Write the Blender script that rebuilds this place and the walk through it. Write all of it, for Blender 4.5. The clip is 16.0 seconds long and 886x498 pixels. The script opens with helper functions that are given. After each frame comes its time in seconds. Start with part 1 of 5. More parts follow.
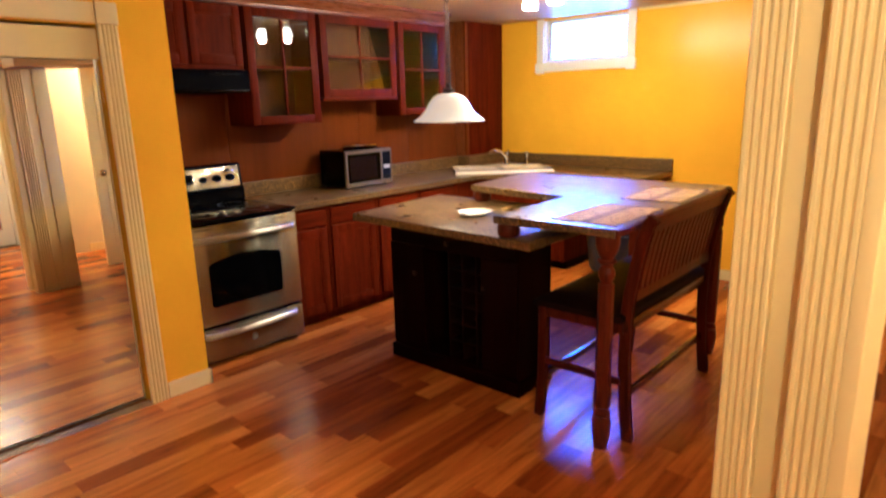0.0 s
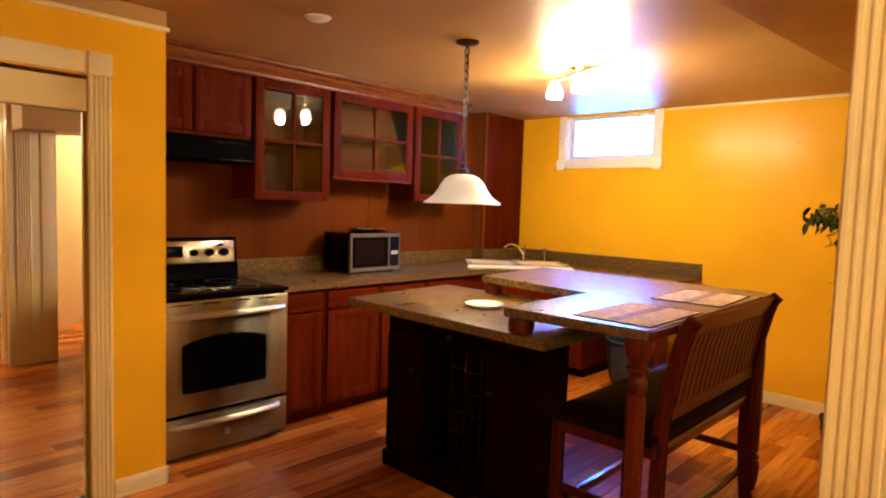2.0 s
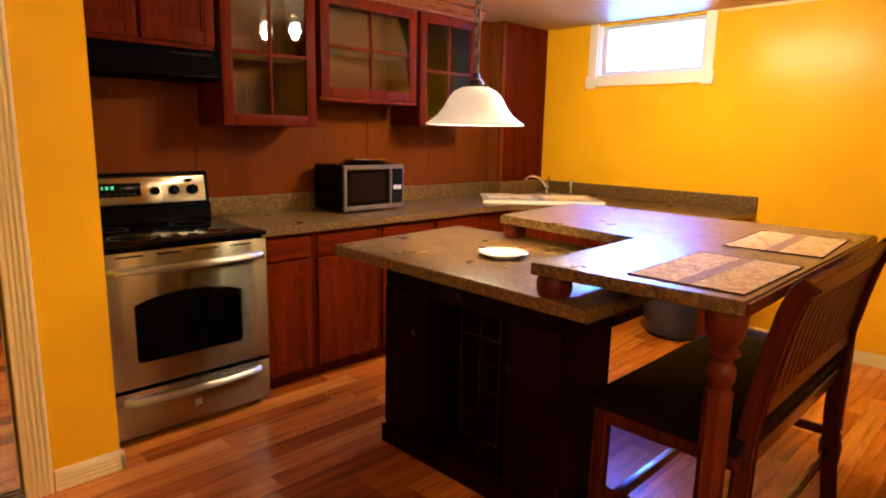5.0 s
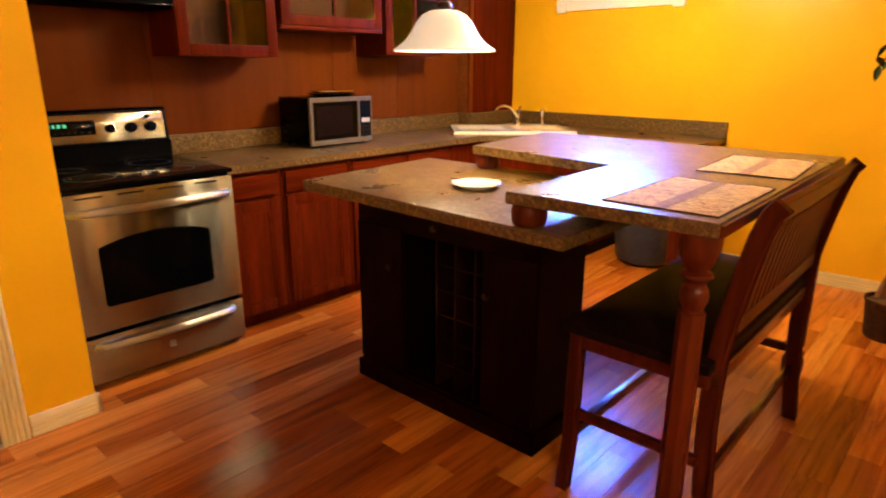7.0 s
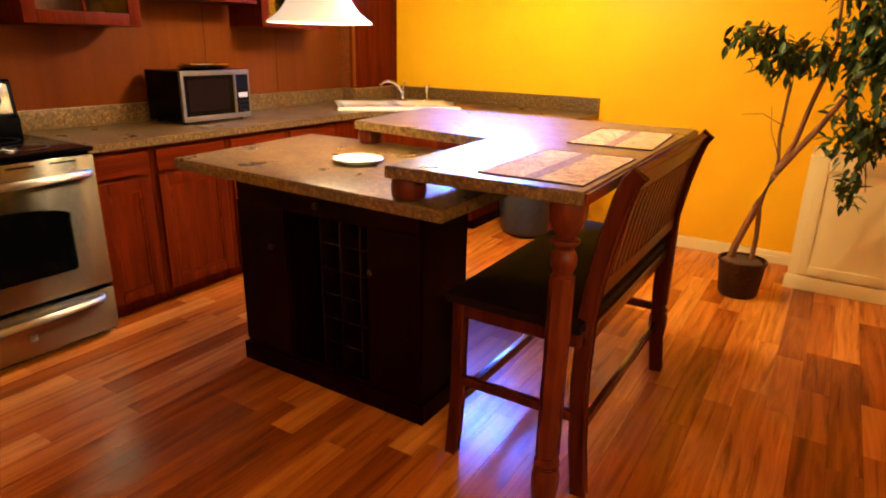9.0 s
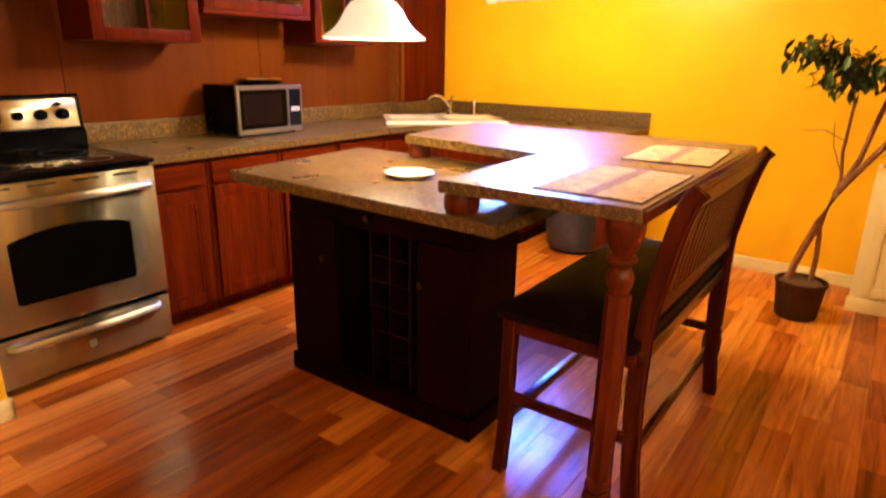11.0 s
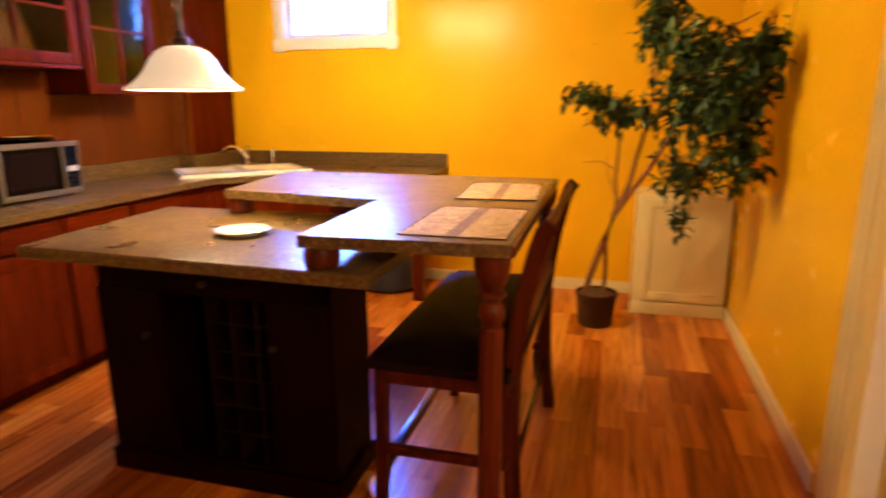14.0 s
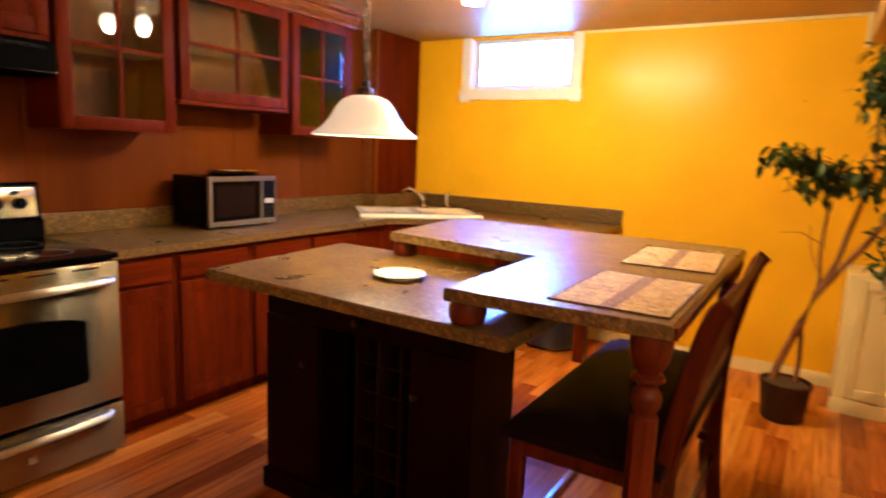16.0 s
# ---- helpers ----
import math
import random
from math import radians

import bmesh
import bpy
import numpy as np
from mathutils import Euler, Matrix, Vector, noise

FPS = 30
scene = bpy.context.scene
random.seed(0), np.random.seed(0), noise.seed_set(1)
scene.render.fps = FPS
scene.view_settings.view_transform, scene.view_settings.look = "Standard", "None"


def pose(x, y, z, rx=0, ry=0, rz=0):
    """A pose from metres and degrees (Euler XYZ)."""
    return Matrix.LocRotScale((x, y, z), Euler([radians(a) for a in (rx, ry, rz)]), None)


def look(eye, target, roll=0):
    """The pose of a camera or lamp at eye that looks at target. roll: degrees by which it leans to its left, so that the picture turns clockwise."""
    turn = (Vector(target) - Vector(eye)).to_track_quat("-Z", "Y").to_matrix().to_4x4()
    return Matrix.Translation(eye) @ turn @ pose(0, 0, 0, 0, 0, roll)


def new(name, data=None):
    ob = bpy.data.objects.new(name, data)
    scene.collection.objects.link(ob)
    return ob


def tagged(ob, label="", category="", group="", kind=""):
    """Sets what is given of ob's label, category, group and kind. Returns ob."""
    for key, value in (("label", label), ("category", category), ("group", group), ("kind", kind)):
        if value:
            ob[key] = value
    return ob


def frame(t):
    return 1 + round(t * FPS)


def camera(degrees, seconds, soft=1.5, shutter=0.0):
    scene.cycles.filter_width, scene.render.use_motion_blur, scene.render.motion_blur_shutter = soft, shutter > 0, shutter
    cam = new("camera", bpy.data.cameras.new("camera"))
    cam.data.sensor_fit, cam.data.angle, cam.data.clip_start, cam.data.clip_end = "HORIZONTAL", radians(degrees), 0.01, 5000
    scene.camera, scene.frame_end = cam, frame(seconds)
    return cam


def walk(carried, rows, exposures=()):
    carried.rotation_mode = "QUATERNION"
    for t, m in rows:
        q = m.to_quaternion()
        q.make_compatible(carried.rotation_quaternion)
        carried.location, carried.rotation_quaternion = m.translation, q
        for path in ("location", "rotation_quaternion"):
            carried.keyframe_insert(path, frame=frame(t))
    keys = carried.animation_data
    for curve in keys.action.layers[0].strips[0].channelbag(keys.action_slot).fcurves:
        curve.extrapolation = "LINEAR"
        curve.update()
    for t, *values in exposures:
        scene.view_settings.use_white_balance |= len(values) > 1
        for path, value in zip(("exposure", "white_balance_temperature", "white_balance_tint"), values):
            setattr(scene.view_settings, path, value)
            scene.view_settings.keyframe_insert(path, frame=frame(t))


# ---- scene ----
cam = camera(71.3, 16.0, soft=2.0, shutter=0.5)
PATH = [
    (0, (1.515, 1.526, 1.564), (0.212, 2.97, 1.098), -1.5),
    (0.5, (1.477, 1.58, 1.589), (0.099, 2.993, 1.268), -0.9),
    (1, (1.451, 1.611, 1.591), (0.037, 2.991, 1.281), -0.9),
    (1.5, (1.394, 1.691, 1.552), (0.027, 3.124, 1.272), -0.4),
    (2, (1.303, 1.829, 1.447), (-0.069, 3.276, 1.299), 1.9),
    (2.5, (1.176, 1.945, 1.446), (-0.157, 3.412, 1.175), 1.9),
    (3, (0.971, 2.033, 1.437), (-0.309, 3.552, 1.206), 0.2),
    (3.5, (0.893, 2.116, 1.426), (-0.358, 3.64, 1.091), -0.1),
    (4, (0.87, 2.246, 1.419), (-0.478, 3.689, 1.104), 1.2),
    (4.2, (0.871, 2.284, 1.409), (-0.513, 3.688, 1.071), 1.6),
    (6.3, (0.849, 2.35, 1.405), (-0.521, 3.741, 0.975), 0.2),
    (6.5, (0.839, 2.348, 1.401), (-0.519, 3.738, 0.926), 0.3),
    (7, (0.846, 2.351, 1.387), (-0.439, 3.774, 0.82), 0.2),
    (7.5, (0.864, 2.365, 1.383), (-0.305, 3.88, 0.804), 0.7),
    (8, (0.877, 2.367, 1.386), (-0.191, 3.955, 0.807), 1.2),
    (8.5, (0.891, 2.366, 1.383), (-0.114, 3.99, 0.79), 1.3),
    (8.7, (0.889, 2.364, 1.382), (-0.108, 3.983, 0.764), 1.2),
    (10.8, (0.866, 2.364, 1.373), (-0.234, 3.903, 0.725), 1.0),
    (11, (0.851, 2.353, 1.382), (-0.267, 3.902, 0.788), 1.0),
    (11.5, (0.852, 2.353, 1.404), (-0.316, 3.906, 0.927), 0.6),
    (12, (0.847, 2.341, 1.418), (-0.353, 3.893, 1.029), 0.6),
    (12.5, (0.841, 2.334, 1.422), (-0.359, 3.897, 1.079), 0.9),
    (13, (0.819, 2.333, 1.412), (-0.344, 3.912, 1.02), 1.8),
    (13.5, (0.696, 2.315, 1.399), (-0.238, 4.031, 0.971), 0.2),
    (14, (0.632, 2.274, 1.394), (0.114, 4.151, 0.936), -0.2),
    (14.5, (0.625, 2.275, 1.401), (0.423, 4.219, 0.977), 1.2),
    (15, (0.619, 2.276, 1.405), (0.257, 4.2, 0.998), 0.1),
    (15.5, (0.596, 2.293, 1.407), (-0.09, 4.135, 1.036), 0.7),
    (16, (0.649, 2.386, 1.414), (-0.388, 4.065, 1.092), 2.4),
]
walk(cam, [(t, look(eye, target, roll)) for t, eye, target, roll in PATH],
     exposures=[(0, 0.64, 5000, 8), (1.0, 0.45, 5550, 9), (3.5, 0.55, 6100, 10), (6.3, 0.70, 6250, 10), (8.5, 0.96, 6250, 10), (11.0, 1.19, 6250, 10), (12.5, 0.72, 6100, 10), (14.5, 0.69, 6500, 10), (16.0, 0.70, 6100, 10)])

# ---- world, sun, large lights ----
world = bpy.data.worlds.new("sky")
scene.world = world
world.use_nodes = True
_wn = world.node_tree.nodes
_sky = _wn.new("ShaderNodeTexSky")
_sky.sky_type, _sky.sun_disc = "NISHITA", False
_sky.sun_elevation, _sky.sun_rotation = radians(35), radians(200)
world.node_tree.links.new(_sky.outputs[0], _wn["Background"].inputs[0])
_wn["Background"].inputs[1].default_value = 0.12


def point_lamp(name, loc, watts, colour, radius=0.03):
    d = bpy.data.lights.new(name, "POINT")
    d.energy, d.color, d.shadow_soft_size = watts, colour, radius
    ob = new(name, d)
    ob.location = loc
    return ob


def area_lamp(name, m, sx, sy, watts, colour, spread=180):
    d = bpy.data.lights.new(name, "AREA")
    d.shape, d.size, d.size_y, d.energy, d.color, d.spread = "RECTANGLE", sx, sy, watts, colour, radians(spread)
    ob = new(name, d)
    ob.matrix_world = m
    return ob


WARM = (1.0, 0.75, 0.42)
BULBS = [(-0.56, 5.12, 2.18), (-0.80, 5.25, 2.18), (-1.06, 5.35, 2.18)]
for b in BULBS:
    point_lamp("bulb_light", (b[0], b[1], b[2] - 0.03), 36, WARM, 0.035)
point_lamp("pendant_light", (-0.943, 4.335, 1.50), 13, WARM, 0.03)
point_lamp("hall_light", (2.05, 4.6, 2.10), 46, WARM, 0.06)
# unseen fill lamp, added to brighten the fluted post
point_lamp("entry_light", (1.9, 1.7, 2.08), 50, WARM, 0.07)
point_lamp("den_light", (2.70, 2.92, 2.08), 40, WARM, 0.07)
# daylight in the window's opening
area_lamp("window_daylight", look((-1.53, 7.06, 2.11), (-1.2, 5.0, 0.9)), 0.84, 0.36, 24, (0.05, 0.16, 1.0), 80)

# ---- materials ----


def mat_base(name, rough=0.5, metal=0.0):
    m = bpy.data.materials.new(name)
    m.use_nodes = True
    n, l = m.node_tree.nodes, m.node_tree.links
    b = n["Principled BSDF"]
    b.inputs["Roughness"].default_value, b.inputs["Metallic"].default_value = rough, metal
    return m, n, l, b


def coords(n, l, scale, random_offset=False):
    """Object coordinates in metres, scaled; with an offset of its own for each object if asked."""
    g = n.new("ShaderNodeNewGeometry")
    mp = n.new("ShaderNodeMapping")
    mp.inputs["Scale"].default_value = scale
    l.new(g.outputs["Position"], mp.inputs["Vector"])
    if random_offset:
        oi = n.new("ShaderNodeObjectInfo")
        mul = n.new("ShaderNodeMath")
        mul.operation = "MULTIPLY"
        mul.inputs[1].default_value = 37.0
        l.new(oi.outputs["Random"], mul.inputs[0])
        l.new(mul.outputs[0], mp.inputs["Location"])
    return mp.outputs[0]


def ramp(n, l, fac, stops):
    r = n.new("ShaderNodeValToRGB")
    e = r.color_ramp.elements
    while len(e) < len(stops):
        e.new(0.5)
    for el, (p, c) in zip(e, stops):
        el.position, el.color = p, (*c, 1)
    l.new(fac, r.inputs[0])
    return r.outputs[0]


def noise_tex(n, l, vec, scale, detail=4.0, rough=0.55):
    t = n.new("ShaderNodeTexNoise")
    t.inputs["Scale"].default_value, t.inputs["Detail"].default_value, t.inputs["Roughness"].default_value = scale, detail, rough
    l.new(vec, t.inputs["Vector"])
    return t.outputs[0]


def mix_col(n, l, fac, a, b, mode="MIX"):
    m = n.new("ShaderNodeMix")
    m.data_type, m.blend_type = "RGBA", mode
    for sock, v in ((m.inputs[0], fac), (m.inputs[6], a), (m.inputs[7], b)):
        if isinstance(v, (int, float)):
            sock.default_value = v
        elif isinstance(v, tuple):
            sock.default_value = (*v, 1)
        else:
            l.new(v, sock)
    return m.outputs[2]


def bump(n, l, b, height, strength, dist=0.002):
    bp = n.new("ShaderNodeBump")
    bp.inputs["Strength"].default_value, bp.inputs["Distance"].default_value = strength, dist
    l.new(height, bp.inputs["Height"])
    l.new(bp.outputs[0], b.inputs["Normal"])


def rough_from(n, l, b, fac, lo, hi):
    r = n.new("ShaderNodeMapRange")
    r.inputs["To Min"].default_value, r.inputs["To Max"].default_value = lo, hi
    l.new(fac, r.inputs["Value"])
    l.new(r.outputs[0], b.inputs["Roughness"])


def paint(name, colour, rough=0.4, var=0.06, bumpy=0.15, grain=260, spec=0.4):
    m, n, l, b = mat_base(name, rough)
    v = coords(n, l, (1, 1, 1))
    big = noise_tex(n, l, v, 1.7, 3)
    fine = noise_tex(n, l, v, grain, 2)
    b.inputs["Specular IOR Level"].default_value = spec
    dark = tuple(c * (1 - 2 * var) for c in colour)
    lite = tuple(min(1, c * (1 + var)) for c in colour)
    l.new(ramp(n, l, big, [(0.3, dark), (0.7, lite)]), b.inputs["Base Color"])
    rough_from(n, l, b, noise_tex(n, l, v, 6, 4), rough - 0.02, rough + 0.03)
    bump(n, l, b, fine, bumpy, 0.0015)
    return m


def wood(name, dark, lite, axis="z", rough=0.35, scale=1.0, coat=0.0, random_offset=False, spec=0.35, pore=0.62):
    m, n, l, b = mat_base(name, rough)
    b.inputs["Specular IOR Level"].default_value = spec
    s = {"x": (1.2, 22, 22), "y": (22, 1.2, 22), "z": (22, 22, 1.2)}[axis]
    v = coords(n, l, tuple(k * scale for k in s), random_offset)
    wide = noise_tex(n, l, v, 1.0, 5, 0.6)
    v2 = coords(n, l, tuple(k * scale * 5 for k in s), random_offset)
    fine = noise_tex(n, l, v2, 1.0, 3, 0.7)
    c1 = ramp(n, l, wide, [(0.30, dark), (0.52, tuple((a + c) / 2 for a, c in zip(dark, lite))), (0.72, lite)])
    c2 = ramp(n, l, fine, [(0.35, (pore, pore, pore)), (0.6, (1, 1, 1))])
    l.new(mix_col(n, l, 0.7, c1, c2, "MULTIPLY"), b.inputs["Base Color"])
    rough_from(n, l, b, fine, rough - 0.05, rough + 0.1)
    b.inputs["Coat Weight"].default_value = coat
    b.inputs["Coat Roughness"].default_value = 0.15
    bump(n, l, b, fine, 0.12, 0.001)
    return m


def laminate_floor(name, per_island):
    m, n, l, b = mat_base(name, 0.25)
    b.inputs["Specular IOR Level"].default_value = 0.32
    if per_island:
        g = n.new("ShaderNodeNewGeometry")
        rnd = g.outputs["Random Per Island"]
    else:
        rnd = n.new("ShaderNodeObjectInfo").outputs["Random"]
    tone = ramp(n, l, rnd, [(0.0, (0.27, 0.058, 0.004)), (0.25, (0.41, 0.103, 0.008)), (0.55, (0.54, 0.155, 0.013)), (0.8, (0.64, 0.208, 0.020)), (1.0, (0.74, 0.280, 0.034))])
    g2 = n.new("ShaderNodeNewGeometry")
    off = n.new("ShaderNodeMath")
    off.operation = "MULTIPLY"
    off.inputs[1].default_value = 41.0
    l.new(rnd, off.inputs[0])
    mp = n.new("ShaderNodeMapping")
    mp.inputs["Scale"].default_value = (22, 1.3, 1)
    l.new(g2.outputs["Position"], mp.inputs["Vector"])
    l.new(off.outputs[0], mp.inputs["Location"])
    grain = noise_tex(n, l, mp.outputs[0], 1.0, 6, 0.65)
    grain.node.inputs["Distortion"].default_value = 1.1
    streak = ramp(n, l, grain, [(0.30, (0.27, 0.20, 0.16)), (0.45, (0.74, 0.70, 0.66)), (0.58, (1.0, 1.0, 1.0)), (0.75, (1.25, 1.25, 1.2))])
    l.new(mix_col(n, l, 0.85, tone, streak, "MULTIPLY"), b.inputs["Base Color"])
    v = coords(n, l, (1, 1, 1))
    rough_from(n, l, b, noise_tex(n, l, v, 3.5, 5), 0.17, 0.30)
    bump(n, l, b, grain, 0.05, 0.001)
    return m


def countertop_mat(name):
    m, n, l, b = mat_base(name, 0.3)
    b.inputs["Specular IOR Level"].default_value = 0.34
    v = coords(n, l, (1, 1, 1))
    blot = noise_tex(n, l, v, 66, 6, 0.75)
    cloud = noise_tex(n, l, v, 7, 3)
    speck = noise_tex(n, l, v, 140, 2, 0.6)
    c = ramp(n, l, blot, [(0.34, (0.046, 0.024, 0.008)), (0.45, (0.082, 0.044, 0.013)), (0.54, (0.150, 0.083, 0.022)), (0.66, (0.31, 0.185, 0.050))])
    c = mix_col(n, l, ramp(n, l, cloud, [(0.4, (0, 0, 0)), (0.62, (0.2, 0.2, 0.2))]), c, (0.060, 0.037, 0.023))
    l.new(c, b.inputs["Base Color"])
    rough_from(n, l, b, cloud, 0.22, 0.38)
    bump(n, l, b, speck, 0.06, 0.0006)
    return m


def steel_mat(name, along="y", rough=0.25, colour=(0.74, 0.73, 0.71)):
    m, n, l, b = mat_base(name, rough, 1.0)
    s = {"y": (900, 6, 900), "x": (6, 900, 900), "z": (900, 900, 6)}[along]
    f = noise_tex(n, l, coords(n, l, s), 1.0, 3)
    l.new(ramp(n, l, f, [(0.3, tuple(c * 0.985 for c in colour)), (0.7, colour)]), b.inputs["Base Color"])
    rough_from(n, l, b, f, rough - 0.01, rough + 0.02)
    tg = n.new("ShaderNodeTangent")
    tg.direction_type, tg.axis = "RADIAL", "Z"
    l.new(tg.outputs[0], b.inputs["Tangent"])
    b.inputs["Anisotropic"].default_value, b.inputs["Anisotropic Rotation"].default_value = 1.0, 0.25
    return m


def plain(name, colour, rough=0.4, metal=0.0, var=0.08, scale=30, coat=0.0, spec=0.5):
    m, n, l, b = mat_base(name, rough, metal)
    b.inputs["Specular IOR Level"].default_value = spec
    f = noise_tex(n, l, coords(n, l, (1, 1, 1)), scale, 4)
    l.new(ramp(n, l, f, [(0.3, tuple(c * (1 - var) for c in colour)), (0.7, tuple(min(1, c * (1 + var)) for c in colour))]), b.inputs["Base Color"])
    rough_from(n, l, b, f, max(0.02, rough - 0.05), rough + 0.06)
    b.inputs["Coat Weight"].default_value = coat
    return m


def glass_mat(name, tint=(1, 1, 1), rough=0.0):
    """Thin pane: mostly clear, with the mirror gloss of glass."""
    m = bpy.data.materials.new(name)
    m.use_nodes = True
    n, l = m.node_tree.nodes, m.node_tree.links
    n.remove(n["Principled BSDF"])
    tr, gl, mx, fr = n.new("ShaderNodeBsdfTransparent"), n.new("ShaderNodeBsdfGlossy"), n.new("ShaderNodeMixShader"), n.new("ShaderNodeFresnel")
    tr.inputs[0].default_value = (*tint, 1)
    gl.inputs["Roughness"].default_value = rough
    fr.inputs[0].default_value = 1.45
    l.new(fr.outputs[0], mx.inputs[0])
    l.new(tr.outputs[0], mx.inputs[1])
    l.new(gl.outputs[0], mx.inputs[2])
    l.new(mx.outputs[0], n["Material Output"].inputs[0])
    return m


def glow_mat(name, colour, strength, base=(0.9, 0.88, 0.82)):
    m, n, l, b = mat_base(name, 0.3)
    f = noise_tex(n, l, coords(n, l, (1, 1, 1)), 9, 5, 0.6)
    l.new(ramp(n, l, f, [(0.35, tuple(c * 0.9 for c in base)), (0.65, base)]), b.inputs["Base Color"])
    b.inputs["Emission Color"].default_value = (*colour, 1)
    b.inputs["Emission Strength"].default_value = strength
    return m


M_YELLOW = paint("yellow_wall_paint", (0.82, 0.432, 0.006), 0.26, 0.04, 0.03, spec=0.14)
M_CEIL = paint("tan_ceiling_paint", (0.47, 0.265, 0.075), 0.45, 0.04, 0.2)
M_CREAM = paint("cream_trim_paint", (0.77, 0.62, 0.28), 0.35, 0.03, 0.08)
M_HALL = paint("pale_hall_paint", (0.80, 0.72, 0.52), 0.5, 0.03, 0.15)
M_WHITE = paint("white_trim_paint", (0.80, 0.76, 0.68), 0.35, 0.03, 0.08)
M_CHERRY = wood("cherry_cabinet_wood", (0.060, 0.0062, 0.0004), (0.125, 0.0142, 0.0010), "z", 0.42, spec=0.025)
M_CHERRY_H = wood("cherry_rail_wood", (0.060, 0.0062, 0.0004), (0.125, 0.0142, 0.0010), "y", 0.42, spec=0.025)
M_PANEL = wood("reddish_panel_wood", (0.100, 0.0210, 0.0020), (0.150, 0.0350, 0.0036), "z", 0.38, 0.18, spec=0.08, pore=0.86)
M_CROWN_LITSIDE = wood("crown_and_lit_side_wood", (0.12, 0.030, 0.006), (0.23, 0.066, 0.012), "y", 0.26, spec=0.5)
M_DARK = wood("dark_island_wood", (0.0042, 0.0003, 0.0001), (0.0098, 0.0008, 0.0002), "z", 0.40, spec=0.035)
M_LEG = wood("red_brown_leg_wood", (0.066, 0.0082, 0.0018), (0.150, 0.0205, 0.0042), "z", 0.30, coat=0.04, spec=0.15)
M_BENCH = wood("dark_bench_wood", (0.044, 0.0056, 0.0015), (0.115, 0.0155, 0.0034), "z", 0.42, coat=0.0, spec=0.06)
M_BENCH_Y = wood("dark_bench_rail_wood", (0.042, 0.0068, 0.002), (0.100, 0.0170, 0.005), "y", 0.20, coat=0.6, spec=0.3)
M_BACK = wood("red_bench_back_wood", (0.058, 0.0078, 0.0018), (0.140, 0.022, 0.0048), "z", 0.32, spec=0.16)
M_INSIDE = wood("cabinet_inside_wood", (0.075, 0.026, 0.011), (0.145, 0.054, 0.024), "z", 0.55, spec=0.1)
M_FLOOR_PIECE = laminate_floor("laminate_board", False)
M_FLOOR_REST = laminate_floor("laminate_board_rest", True)
M_JOINT = plain("dark_floor_joint", (0.05, 0.02, 0.01), 0.7)
M_COUNTER = countertop_mat("mottled_brown_laminate")
M_STEEL = steel_mat("brushed_steel", "y", 0.20, (0.36, 0.325, 0.255))
M_STEEL_BAR = steel_mat("polished_steel_bar", "y", 0.34, (0.50, 0.46, 0.40))
M_BLACKGLASS = plain("black_glass", (0.0015, 0.0015, 0.0015), 0.09, spec=0.10)
M_BLACK = plain("black_enamel", (0.0015, 0.0015, 0.0015), 0.25, spec=0.07)
M_BLACKMATT = plain("black_plastic_and_recess_shade", (0.002, 0.002, 0.002), 0.6, spec=0.05)
M_OVENGLASS = plain("oven_window_glass", (0.0015, 0.0015, 0.0015), 0.12, spec=0.08)
M_GREY = plain("burner_ring_print", (0.008, 0.008, 0.008), 0.3, spec=0.10)
M_DISPLAY = glow_mat("green_display", (0.1, 0.7, 0.3), 0.5, (0.01, 0.03, 0.02))
M_LABEL = plain("pale_print", (0.55, 0.53, 0.48), 0.5)
M_CHROME = plain("chrome", (0.75, 0.74, 0.72), 0.10, 1.0, 0.03)
M_BRASS = plain("brass", (0.70, 0.48, 0.16), 0.22, 1.0)
M_BRONZE = plain("dark_bronze", (0.05, 0.03, 0.02), 0.4, 0.8)
M_SINK = plain("cream_sink_enamel", (0.78, 0.70, 0.54), 0.18, coat=0.4, var=0.03)
M_PLATE = plain("cream_ceramic", (0.80, 0.76, 0.62), 0.15, coat=0.4, var=0.03)
M_SHADE = glow_mat("alabaster_glass_shade", (1.0, 0.84, 0.62), 0.28)
M_BULB = glow_mat("lit_frosted_bulb", (1.0, 0.86, 0.62), 22.0)
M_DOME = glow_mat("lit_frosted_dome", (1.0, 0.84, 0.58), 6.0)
M_GLASS = glass_mat("clear_glass", (0.90, 0.90, 0.88))
M_WINGLASS = glass_mat("window_glass", (0.97, 0.98, 1.0))
M_BOOK = plain("red_curtain_cloth", (0.80, 0.19, 0.07), 0.8, var=0.45, scale=7)
M_SOIL = plain("dry_moss", (0.08, 0.04, 0.012), 0.95, var=0.5, scale=120)
M_LEATHER = plain("black_leatherette", (0.008, 0.0034, 0.0030), 0.50, var=0.25, scale=60, spec=0.04)
M_BIN = plain("blue_grey_plastic", (0.030, 0.055, 0.105), 0.30, var=0.2)
M_BARK = wood("ficus_bark", (0.17, 0.060, 0.018), (0.32, 0.135, 0.045), "z", 0.8)
M_SILVER = plain("silver_plastic", (0.15, 0.122, 0.082), 0.35, 0.4, 0.03)
M_HOOD = plain("hood_black_enamel", (0.0012, 0.0012, 0.0012), 0.5, spec=0.015)
M_RIM = plain("window_vinyl", (0.60, 0.60, 0.62), 0.4, var=0.02)


def mirror_mat():
    m, n, l, b = mat_base("silvered_mirror", 0.015, 1.0)
    b.inputs["Base Color"].default_value = (0.90, 0.91, 0.88, 1)
    return m


M_MIRROR = mirror_mat()


